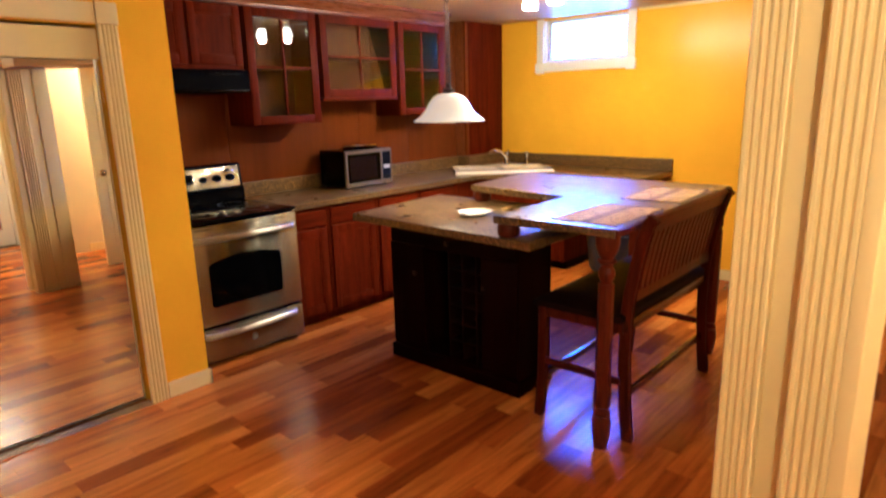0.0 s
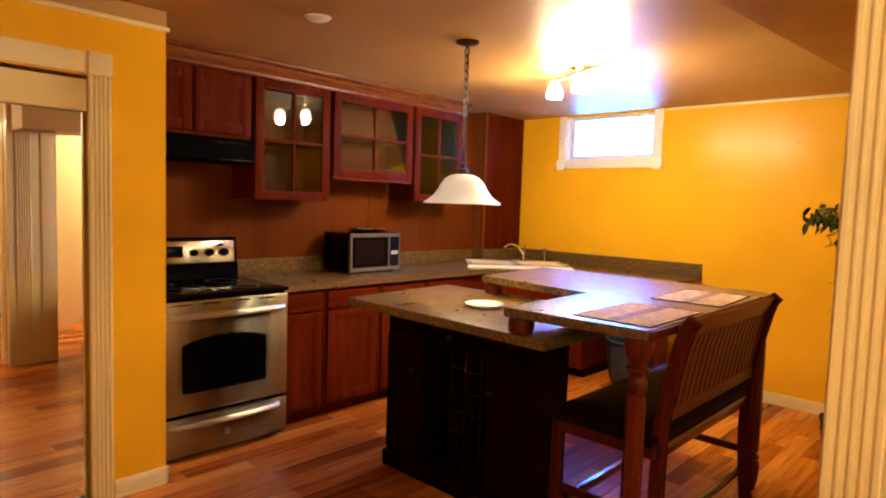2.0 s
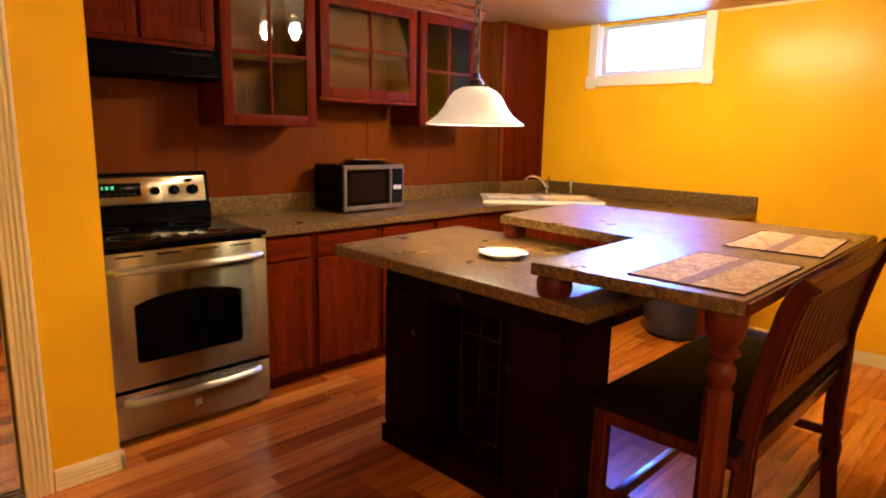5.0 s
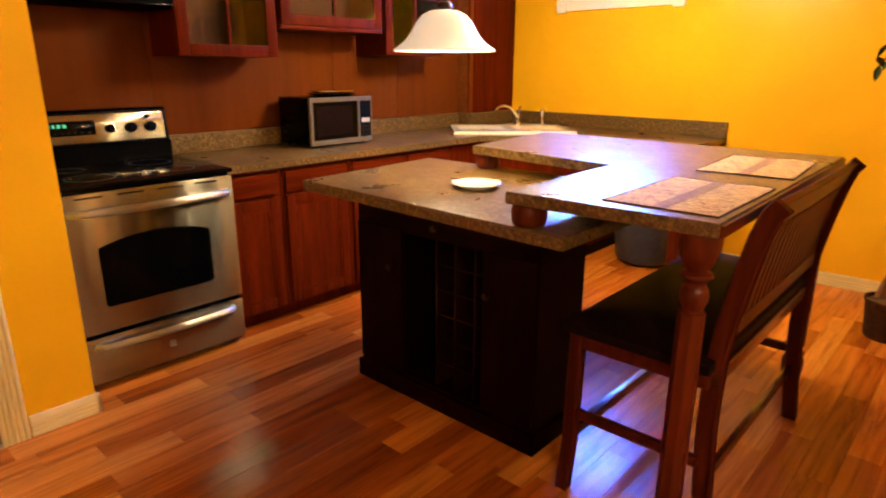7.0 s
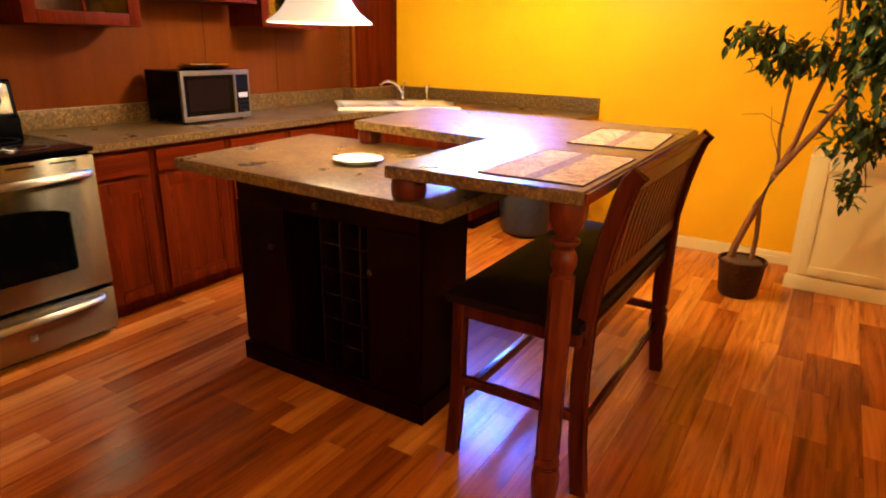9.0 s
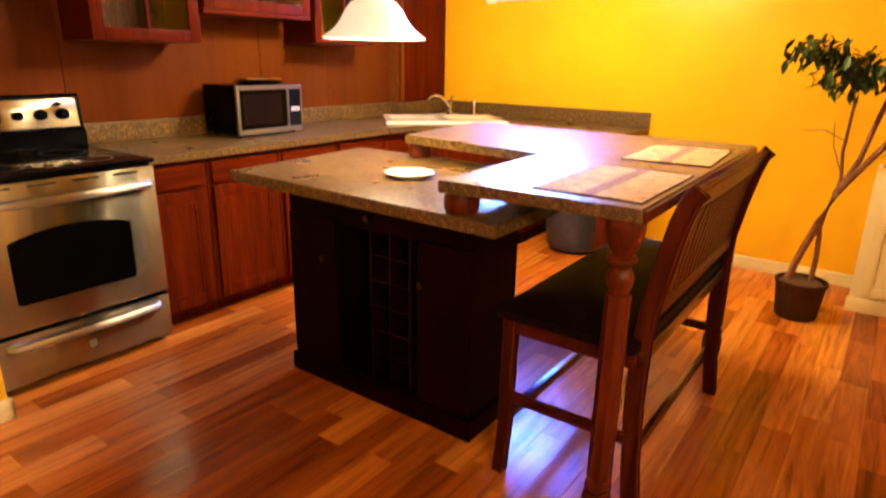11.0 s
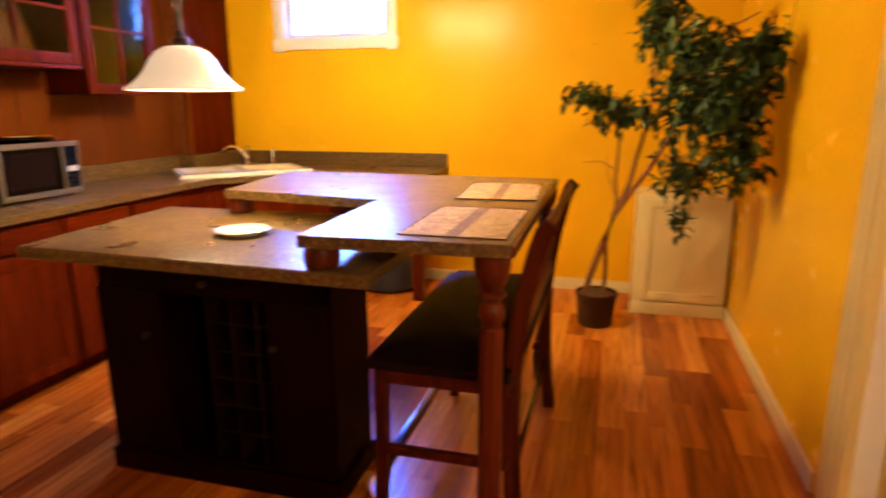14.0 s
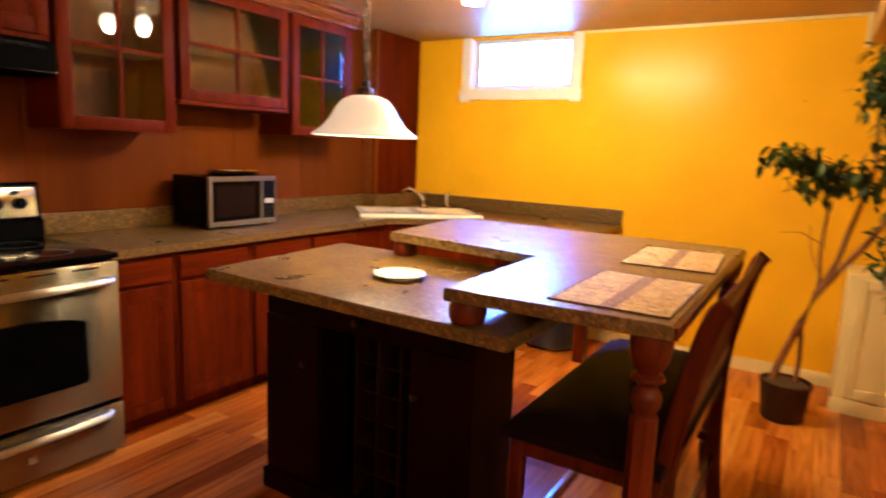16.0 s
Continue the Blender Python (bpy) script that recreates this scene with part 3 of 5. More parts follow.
hd = thing("door_2", (1.60, 4.2, 0), "pale painted hall door standing open with a brass knob", "door", kind="structure")
hleaf = part("door_leaf", box(1.585, 1.62, 3.85, 4.62, 0.01, 2.03, bev=0.003), M_CREAM, hd)
for z0, z1 in ((0.22, 0.85), (1.05, 1.85)):
    for y0, y1 in ((3.95, 4.20), (4.27, 4.52)):
        part("door_panel", box(1.579, 1.586, y0, y1, z0, z1, bev=0.005), M_CREAM, hleaf)
part("door_knob", lathe([(0.012, 0), (0.012, -0.03), (0.03, -0.04), (0.033, -0.055), (0.024, -0.068), (0.004, -0.072)], (1.585, 3.91, 0.953), 16, "x"), M_BRASS, hd, "round brass knob")

# ---- kitchen run along the panelled wall ----
# wood panels between counter and wall cabinets
bp = thing("wall_panelling", (XW, 4.7, 0.9), "reddish wood panelling behind the counter", "panelling", kind="structure")
ys = [3.085, 3.84, 5.06, 5.66, 6.345]
for a, b in zip(ys, ys[1:]):
    part("panel", box(XW + 0.0005, XW + 0.012, a + 0.002, b - 0.002, 0.92, CEIL - 0.002, bev=0.002), M_PANEL, bp)
chase = thing("corner_chase", (-2.55, 6.65, 1.0), "wood-panelled boxed chase in the corner", "boxed chase", kind="structure")
# lighter wood on this side puts the light falling on it into the colour
part("side_panel", box(XW, -2.484, 6.345, 6.36, 1.02, CEIL - 0.002, bev=0.002), M_CROWN_LITSIDE, chase)
part("front_panel", box(-2.50, -2.48, 6.362, YN - 0.001, 1.02, CEIL - 0.002, bev=0.002), M_CHERRY, chase)
part("corner_strip", box(-2.492, -2.468, 6.335, 6.375, 1.02, CEIL - 0.003, bev=0.004), M_PANEL, chase)


def framed_door(parent, x, y0, y1, z0, z1, th=0.02, rail=0.055, raised=True, mat=None, out=1):
    """A frame-and-panel door on the plane x, facing +x."""
    mat = mat or M_CHERRY
    d = part("door", boxes((x, x + th, y0, y0 + rail, z0, z1), (x, x + th, y1 - rail, y1, z0, z1), (x, x + th, y0 + rail, y1 - rail, z0, z0 + rail), (x, x + th, y0 + rail, y1 - rail, z1 - rail, z1), bev=0.005), mat, parent)
    part("door_panel", box(x + 0.004, x + 0.012, y0 + rail - 0.004, y1 - rail + 0.004, z0 + rail - 0.004, z1 - rail + 0.004), mat, d)
    if raised:
        part("moulding", boxes((x + 0.010, x + 0.017, y0 + rail - 0.002, y1 - rail + 0.002, z0 + rail - 0.002, z0 + rail + 0.012), (x + 0.010, x + 0.017, y0 + rail - 0.002, y1 - rail + 0.002, z1 - rail - 0.012, z1 - rail + 0.002),
                              (x + 0.010, x + 0.017, y0 + rail - 0.002, y0 + rail + 0.012, z0 + rail + 0.01, z1 - rail - 0.01), (x + 0.010, x + 0.017, y1 - rail - 0.012, y1 - rail + 0.002, z0 + rail + 0.01, z1 - rail - 0.01), bev=0.003), M_CHERRY_H, d)
    return d


# base cabinets
BX = -2.0
for y0, y1, drawers in ((3.875, 4.195, 1), (4.20, 4.66, 1), (4.665, 5.12, 1), (5.125, 5.58, 1)):
    cab = thing("base_cabinet", ((XW + BX) / 2, (y0 + y1) / 2, 0), "cherry wood base cabinet with one drawer above a door", "cabinet", "base cabinets")
    part("body", boxes((XW + 0.002, BX, y0, y1, 0.085, 0.872), (XW + 0.002, BX - 0.07, y0, y1, 0, 0.085)), M_CHERRY, cab)
    dr = part("drawer_front", box(BX, BX + 0.02, y0 + 0.022, y1 - 0.022, 0.735, 0.845, bev=0.004), M_CHERRY_H, cab)
    framed_door(cab, BX, y0 + 0.022, y1 - 0.022, 0.095, 0.715)
cab = thing("base_cabinet", (-2.2, 6.0, 0), "cherry wood corner sink cabinet with a slanted front", "cabinet", "base cabinets")
part("body", prism([(XW + 0.002, 5.585), (BX, 5.585), (BX, 5.87), (-1.50, 6.37), (-1.36, 6.37), (-1.36, YN - 0.02), (XW + 0.002, YN - 0.02)], 0.085, 0.872), M_CHERRY, cab)
part("plinth", prism([(XW + 0.01, 5.59), (BX - 0.07, 5.59), (BX - 0.07, 5.9), (-1.55, 6.44), (-1.37, 6.44), (-1.37, YN - 0.03), (XW + 0.01, YN - 0.03)], 0, 0.084), M_DARK, cab)
sd = part("door", turned(boxes((-0.25, 0.25, -0.02, 0, 0.10, 0.16), (-0.25, 0.25, -0.02, 0, 0.78, 0.84), (-0.25, -0.19, -0.02, 0, 0.16, 0.78), (0.19, 0.25, -0.02, 0, 0.16, 0.78), (-0.2, 0.2, -0.012, -0.002, 0.15, 0.79)), pose(-1.749, 6.119, 0, 0, 0, 45)), M_CHERRY, cab)
# counter with an opening for the sink left to the sink's own rim
ct = thing("countertop", (-2.2, 5.4, 0.872), "mottled brown stone-look laminate worktop with backsplash", "worktop")
part("slab", prism([(XW + 0.013, 3.872), (-1.955, 3.872), (-1.955, 5.85), (-1.48, 6.325), (-0.62, 6.325), (-0.62, YN - 0.001), (XW + 0.013, YN - 0.001)], 0.872, 0.91, 0.006), M_COUNTER, ct)
part("backsplash", box(XW + 0.013, XW + 0.034, 3.872, 6.343, 0.91, 1.015, bev=0.004), M_COUNTER, ct)
part("backsplash", box(-2.60, -2.455, 6.345, 6.37, 0.91, 1.018, bev=0.004), M_COUNTER, ct)
part("backsplash", box(-2.478, -2.452, 6.37, YN - 0.03, 0.91, 1.018, bev=0.004), M_COUNTER, ct)
part("backsplash", box(-2.452, -0.62, YN - 0.028, YN - 0.001, 0.91, 1.018, bev=0.004), M_COUNTER, ct)

post_leg = part("support_leg", box(-0.72, -0.64, 6.345, 6.42, 0.0, 0.871, bev=0.006), M_LEG, ct, "red-brown wooden support leg")
part("support_rail", box(-1.358, -0.72, 6.36, 6.38, 0.80, 0.871, bev=0.003), M_CHERRY_H, ct)

# corner sink
S = pose(-2.03, 6.305, 0.91, 0, 0, 45)
sink = thing("sink", (-2.03, 6.305, 0.91), "cream enamel double-bowl sink set in the corner worktop", "sink")


def sink_bowl():
    """Rim with two shallow open bowls, in the sink's own axes."""
    W, D, H = 0.45, 0.285, 0.022
    bm = bmesh.new()
    xs = [-W, -W + 0.04, -0.03, 0.03, W - 0.04, W]
    yy = [-D, -D + 0.045, D - 0.09, D]
    grid = [[bm.verts.new((x, y, H)) for y in yy] for x in xs]
    for i in range(5):
        for j in range(3):
            if j == 1 and i in (1, 3):
                continue
            bm.faces.new((grid[i][j], grid[i + 1][j], grid[i + 1][j + 1], grid[i][j + 1]))
    for i in (1, 3):
        top = [grid[i][1], grid[i + 1][1], grid[i + 1][2], grid[i][2]]
        cx = sum(v.co.x for v in top) / 4
        cy = sum(v.co.y for v in top) / 4
        low = [bm.verts.new((cx + (v.co.x - cx) * 0.86, cy + (v.co.y - cy) * 0.86, 0.004)) for v in top]
        for k in range(4):
            bm.faces.new((top[k], top[(k + 1) % 4], low[(k + 1) % 4], low[k]))
        bm.faces.new(low)
    edge = [grid[i][0] for i in range(6)] + [grid[5][j] for j in range(1, 4)] + [grid[i][3] for i in range(4, -1, -1)] + [grid[0][j] for j in (2, 1)]
    skirt = [bm.verts.new((v.co.x * 1.012, v.co.y * 1.016, 0.0)) for v in edge]
    for k in range(len(edge)):
        bm.faces.new((edge[k], edge[(k + 1) % len(edge)], skirt[(k + 1) % len(edge)], skirt[k]))
    es = [e for e in bm.edges if len(e.link_faces) == 2 and e.calc_face_angle(0) > 0.3]
    bmesh.ops.bevel(bm, geom=es, offset=0.006, segments=3, affect="EDGES")
    return bm


part("basin", turned(sink_bowl(), S), M_SINK, sink)
for sx in (-0.2, 0.2):
    part("drain", turned(lathe([(0.002, 0.004), (0.035, 0.004), (0.038, 0.009), (0.03, 0.007), (0.002, 0.006)], (sx, -0.02, 0.0), 16), S), M_CHROME, sink)
fa = thing("faucet", S @ Vector((0.10, 0.245, 0.022)), "chrome kitchen faucet with a curved spout on the sink", "faucet")
F = S @ Matrix.Translation((0.10, 0.245, 0.022))
part("base", turned(lathe([(0.03, 0), (0.03, 0.012), (0.022, 0.02), (0.018, 0.06), (0.02, 0.075), (0.012, 0.085), (0.002, 0.088)], (0, 0, 0), 16), F), M_CHROME, fa)
part("spout", turned(tube([(0, 0, 0.06), (-0.03, -0.015, 0.105), (-0.075, -0.035, 0.142), (-0.125, -0.058, 0.155), (-0.165, -0.075, 0.148), (-0.188, -0.085, 0.128), (-0.192, -0.087, 0.108)], [0.013, 0.012, 0.011, 0.011, 0.011, 0.011, 0.012], 12), F), M_CHROME, fa)
part("lever", turned(tube([(0, 0, 0.085), (0.008, 0.0, 0.115), (0.022, 0.0, 0.150)], [0.009, 0.008, 0.007], 10), F), M_CHROME, fa)
sp = thing("side_sprayer", S @ Vector((0.30, 0.245, 0.022)), "chrome side sprayer standing on the sink rim", "sprayer")
G = S @ Matrix.Translation((0.30, 0.245, 0.022))
part("holder", turned(lathe([(0.024, 0), (0.024, 0.01), (0.016, 0.018), (0.014, 0.04)], (0, 0, 0), 14), G), M_CHROME, sp)
part("nozzle", turned(tube([(0, 0, 0.035), (0, 0, 0.09), (0, -0.012, 0.125)], [0.011, 0.014, 0.017], 10), G), M_CHROME, sp)

# wall cabinets
UX = -2.318


def glass_cabinet(y0, y1, z0, z1, label, lean=0.0):
    c = thing("wall_cabinet", ((XW + UX) / 2, (y0 + y1) / 2, z0), label, "cabinet", "wall cabinets")
    xb = XW + 0.013
    part("body", boxes((xb, xb + 0.012, y0, y1, z0, z1), (xb + 0.012, UX, y0, y0 + 0.018, z0, z1), (xb + 0.012, UX, y1 - 0.018, y1, z0, z1), (xb + 0.012, UX, y0 + 0.018, y1 - 0.018, z0, z0 + 0.018), (xb + 0.012, UX, y0 + 0.018, y1 - 0.018, z1 - 0.018, z1)), M_CHERRY, c)
    part("back_lining", box(xb + 0.0125, xb + 0.016, y0 + 0.019, y1 - 0.019, z0 + 0.019, z1 - 0.019), M_INSIDE, c)
    part("shelf", box(xb + 0.017, UX - 0.02, y0 + 0.019, y1 - 0.019, (z0 + z1) / 2 - 0.009, (z0 + z1) / 2 + 0.009), M_INSIDE, c)
    x, th, r = UX + 0.001, 0.02, 0.062
    d = part("door", boxes((x, x + th, y0, y0 + r, z0, z1), (x, x + th, y1 - r, y1, z0, z1), (x, x + th, y0 + r, y1 - r, z0, z0 + r), (x, x + th, y0 + r, y1 - r, z1 - r, z1), bev=0.004), M_CHERRY, c)
    ym, zm = (y0 + y1) / 2, (z0 + z1) / 2
    part("glazing_bar", box(x + 0.003, x + th - 0.002, ym - 0.009, ym + 0.009, z0 + r, z1 - r, bev=0.003), M_CHERRY, d)
    part("glazing_bar", box(x + 0.004, x + th - 0.003, y0 + r, y1 - r, zm - 0.009, zm + 0.009, bev=0.003), M_CHERRY_H, d)
    for ya, yb in ((y0 + r - 0.004, ym - 0.007), (ym + 0.007, y1 - r + 0.004)):
        for za, zb in ((z0 + r - 0.004, zm - 0.007), (zm + 0.007, z1 - r + 0.004)):
            hang = Matrix.Translation((x + 0.0085, 0, (za + zb) / 2)) @ Matrix.Rotation(radians(lean), 4, "Y") @ Matrix.Translation((-x - 0.0085, 0, -(za + zb) / 2))
            part("pane", turned(box(x + 0.007, x + 0.010, ya, yb, za, zb), hang), M_GLASS, d).visible_shadow = False
    return c


glass_cabinet(3.865, 4.44, 1.432, 2.205, "cherry wall cabinet with a four-pane glass door", 0.6)
glass_cabinet(4.475, 5.235, 1.612, 2.205, "wide short cherry wall cabinet with a four-pane glass door", -6.0)
glass_cabinet(5.27, 5.83, 1.455, 2.205, "cherry wall cabinet with a four-pane glass door beside the corner")
part("light_rail", box(XW + 0.02, UX + 0.018, 4.47, 5.24, 1.588, 1.610, bev=0.004), M_CHERRY_H, bpy.data.objects["wall_cabinet.001"])
c = thing("wall_cabinet", (-2.47, 3.46, 1.80), "short cherry wall cabinet with two panelled doors above the hood", "cabinet", "wall cabinets")
part("body", box(XW + 0.013, UX, 3.09, 3.84, 1.80, 2.205), M_CHERRY, c)
framed_door(c, UX + 0.001, 3.095, 3.455, 1.825, 2.195)
framed_door(c, UX + 0.001, 3.475, 3.835, 1.825, 2.195)
crown_prof = [(XW + 0.02, 2.207), (-2.285, 2.207), (-2.285, 2.225), (-2.262, 2.245), (-2.248, 2.275), (-2.222, 2.288), (-2.222, 2.306), (XW + 0.02, 2.306)]
solo("crown_moulding", extrude_profile(crown_prof, 3.085, 5.86, "y"), M_CROWN_LITSIDE, "stained wood crown moulding above the wall cabinets", "crown moulding")
hood = thing("range_hood", (-2.36, 3.46, 1.69), "black range hood under the wall cabinet", "range hood")
part("body", extrude_profile([(XW + 0.013, 1.655), (-2.285, 1.655), (-2.262, 1.668), (-2.258, 1.72), (-2.266, 1.785), (-2.275, 1.798), (XW + 0.013, 1.798)], 3.09, 3.84, "y"), M_HOOD, hood)
part("lip", box(-2.268, -2.252, 3.092, 3.838, 1.660, 1.670, bev=0.003), M_BLACKGLASS, hood)
part("control_strip", box(-2.264, -2.2585, 3.56, 3.80, 1.762, 1.778, bev=0.002), M_BLACKMATT, hood)
for k in range(4):
    part("button", box(-2.2605, -2.2565, 3.60 + 0.045 * k, 3.625 + 0.045 * k, 1.766, 1.774, bev=0.001), M_GREY, hood)

# stove
SX0, SX1, SY, TY = XW + 0.03, -1.90, 3.10, 3.862
stove = thing("stove", (-2.26, 3.48, 0), "stainless steel electric range with black glass cooktop", "stove")
part("body", box(SX0, SX1 - 0.03, SY, TY, 0.02, 0.895, bev=0.003), M_BLACK, stove)
ctop = part("cooktop", box(SX0 + 0.07, SX1 + 0.012, SY - 0.002, TY + 0.002, 0.896, 0.918, bev=0.006), M_BLACKGLASS, stove, "black glass cooktop")
for cx, cy, r in ((-2.06, 3.29, 0.10), (-2.06, 3.67, 0.085), (-2.34, 3.29, 0.075), (-2.34, 3.67, 0.10)):
    part("burner_ring", lathe([(r, 0.9182), (r, 0.9190), (r - 0.006, 0.9190), (r - 0.006, 0.9182)], (cx, cy, 0), 40, closed=True), M_GREY, ctop)
guard = part("backguard", extrude_profile([(SX0, 0.90), (-2.50, 0.90), (-2.50, 1.00), (-2.515, 1.01), (-2.535, 1.165), (-2.545, 1.175), (SX0, 1.175)], SY, TY, "y"), M_BLACK, stove)
slope = Matrix.Translation((-2.524, 0, 1.09)) @ Matrix.Rotation(radians(-7.5), 4, "Y")
part("control_panel", turned(box(-0.002, 0.004, SY + 0.006, TY - 0.020, -0.074, 0.064, bev=0.003), slope), M_STEEL, guard, "brushed steel control panel")
part("display", turned(box(0.004, 0.007, 3.17, 3.50, -0.035, 0.035, bev=0.002), slope), M_BLACKGLASS, guard, "black control display")
part("clock_digits", turned(boxes((0.007, 0.0075, 3.29, 3.30, 0.005, 0.022), (0.007, 0.0075, 3.31, 3.32, 0.005, 0.022), (0.007, 0.0075, 3.33, 3.345, 0.005, 0.022), (0.007, 0.0075, 3.355, 3.37, 0.005, 0.022)), slope), M_DISPLAY, guard, "green clock digits")
part("button_row", turned(boxes(*[(0.007, 0.0074, 3.19 + 0.03 * k, 3.205 + 0.03 * k, -0.025, -0.017) for k in range(10)]), slope), M_GREY, guard)
for ky, kz, r in ((3.570, -0.010, 0.022), (3.672, -0.010, 0.026), (3.772, -0.010, 0.027), (3.752, 0.040, 0.012)):
    k = part("knob", turned(lathe([(r, 0.003), (r, 0.012), (r * 0.8, 0.03), (r * 0.7, 0.033), (0.002, 0.033)], (0, ky, kz), 20, "x"), slope), M_BLACKMATT, guard, "black dial")
door = part("oven_door", box(SX1 - 0.03, SX1 + 0.012, SY + 0.004, TY - 0.004, 0.275, 0.885, bev=0.006), M_STEEL, stove, "brushed steel oven door")


def arched_window():
    """The dark oven glass with a bowed top edge."""
    bm = bmesh.new()
    y0, y1, z0, z1, rise = 3.222, 3.716, 0.385, 0.648, 0.040
    pts = [(y0 + 0.012, z0), (y1 - 0.012, z0), (y1, z0 + 0.012)]
    for k in range(13):
        u = k / 12
        pts.append((y1 - (y1 - y0) * u, z1 + rise * math.sin(math.pi * u) ** 0.8))
    pts.append((y0, z0 + 0.012))
    f = bm.faces.new([bm.verts.new((SX1 + 0.0125, y, z)) for y, z in pts])
    r = bmesh.ops.extrude_face_region(bm, geom=[f])
    bmesh.ops.translate(bm, verts=[g for g in r["geom"] if isinstance(g, bmesh.types.BMVert)], vec=(0.003, 0, 0))
    return bm


part("oven_window", arched_window(), M_OVENGLASS, door, "black oven window")
for k in range(4):
    part("vent_slot", box(SX1 + 0.0118, SX1 + 0.0128, SY + 0.06 + 0.17 * k, SY + 0.17 + 0.17 * k, 0.862, 0.868), M_BLACKMATT, door)


def bowed_handle(z, ya, yb, out):
    pts = [(SX1 + 0.006, ya, z)]
    for k in range(11):
        u = k / 10
        pts.append((SX1 + 0.022 + out * math.sin(math.pi * (0.12 + 0.76 * u)), ya + 0.02 + (yb - ya - 0.04) * u, z))
    pts.append((SX1 + 0.006, yb, z))
    bm = tube(pts, 0.014, 10)
    bmesh.ops.scale(bm, verts=bm.verts, vec=(1, 1, 1.15), space=Matrix.Translation((0, 0, -z)))
    return bm


part("handle", bowed_handle(0.805, SY + 0.03, TY - 0.03, 0.035), M_STEEL_BAR, door, "bowed steel handle")
drawer = part("drawer", box(SX1 - 0.03, SX1 + 0.010, SY + 0.004, TY - 0.004, 0.045, 0.255, bev=0.006), M_STEEL, stove, "brushed steel storage drawer")
part("handle", bowed_handle(0.215, SY + 0.06, TY - 0.06, 0.030), M_STEEL_BAR, drawer, "bowed steel handle")
part("badge", box(SX1 + 0.010, SX1 + 0.012, 3.465, 3.495, 0.115, 0.145, bev=0.003), M_STEEL_BAR, drawer)

# microwave with a folded cloth and tray on top
mw = thing("microwave", (-2.4, 4.8, 0.91), "silver and black countertop microwave oven", "microwave")
m0, m1, mx0, mx1, mz0, mz1 = 4.575, 5.055, -2.54, -2.215, 0.925, 1.205
part("case", box(mx0, mx1 - 0.02, m0, m1, mz0, mz1, bev=0.006), M_BLACK, mw, "black metal case")
for fx in (mx0 + 0.04, mx1 - 0.05):
    for fy in (m0 + 0.04, m1 - 0.04):
        part("foot", lathe([(0.012, 0.911), (0.014, 0.926)], (fx, fy, 0), 10), M_BLACKMATT, mw)
part("front_frame", boxes((mx1 - 0.019, mx1, m0, m0 + 0.020, mz0, mz1), (mx1 - 0.019, mx1, 4.935, 4.951, mz0, mz1), (mx1 - 0.019, mx1, m0 + 0.020, 4.935, mz0, mz0 + 0.030), (mx1 - 0.019, mx1, m0 + 0.020, m1 - 0.01, mz1 - 0.026, mz1), (mx1 - 0.019, mx1, m1 - 0.01, m1, mz0, mz1), (mx1 - 0.019, mx1, 4.951, m1 - 0.01, mz0, mz0 + 0.030), bev=0.002), M_SILVER, mw, "silver front frame")
part("door_glass", box(mx1 - 0.017, mx1 - 0.003, m0 + 0.020, 4.935, mz0 + 0.030, mz1 - 0.026), M_BLACKGLASS, mw, "dark door glass")
part("door_mesh", box(mx1 - 0.0028, mx1 - 0.002, m0 + 0.045, 4.895, mz0 + 0.055, mz1 - 0.05), plain("oven_mesh", (0.008, 0.0035, 0.0015), 0.4, spec=0.03), mw)
cp = part("control_panel", box(mx1 - 0.018, mx1 - 0.002, 4.951, m1 - 0.01, mz0 + 0.030, mz1 - 0.026), M_BLACKMATT, mw, "black keypad")
part("label_patch", box(mx1 - 0.002, mx1 - 0.0012, 4.968, 5.035, 1.045, 1.072), M_LABEL, cp, "pale printed label")
for r in range(3):
    for k in range(3):
        part("key", box(mx1 - 0.002, mx1 - 0.0008, 4.968 + k * 0.025, 4.986 + k * 0.025, 0.962 + r * 0.025, 0.977 + r * 0.025, bev=0.0006), M_GREY, cp)
part("handle", box(mx1, mx1 + 0.006, 4.937, 4.949, mz0 + 0.03, mz1 - 0.03, bev=0.003), M_SILVER, mw)
tray = thing("tray", (-2.38, 4.86, 1.205), "stack of thin plates on top of the microwave", "tray")
part("plate", lathe([(0.002, 1.206), (0.10, 1.206), (0.150, 1.219), (0.150, 1.223), (0.10, 1.212), (0.002, 1.212)], (-2.38, 4.86, 0), 28), M_BLACK, tray)
part("plate", lathe([(0.002, 1.2235), (0.095, 1.2235), (0.143, 1.236), (0.143, 1.240), (0.095, 1.229), (0.002, 1.228)], (-2.38, 4.865, 0), 28), M_CHROME, tray)

# ---- island and bar ----
isl = thing("kitchen_island", (-0.72, 4.4, 0), "dark espresso wood island with a wine rack in its front", "kitchen island")
IX0, IX1, IY0, IY1 = -1.185, -0.245, 4.055, 4.36
NX0, NX1, NZ0, NZ1 = -0.905, -0.49, 0.095, 0.735
part("side_block", box(IX0, NX0, IY0, IY1, 0.0, 0.887), M_DARK, isl)
part("side_block", box(NX1, IX1, IY0, IY1, 0.0, 0.887), M_DARK, isl)
part("plinth", box(NX0, NX1, IY0, IY1, 0.0, NZ0), M_DARK, isl)
part("top_rail", box(NX0, NX1, IY0, IY1, NZ1, 0.887), M_DARK, isl)
part("back_panel", box(NX0, NX1, 4.32, IY1, NZ0, NZ1), M_DARK, isl)
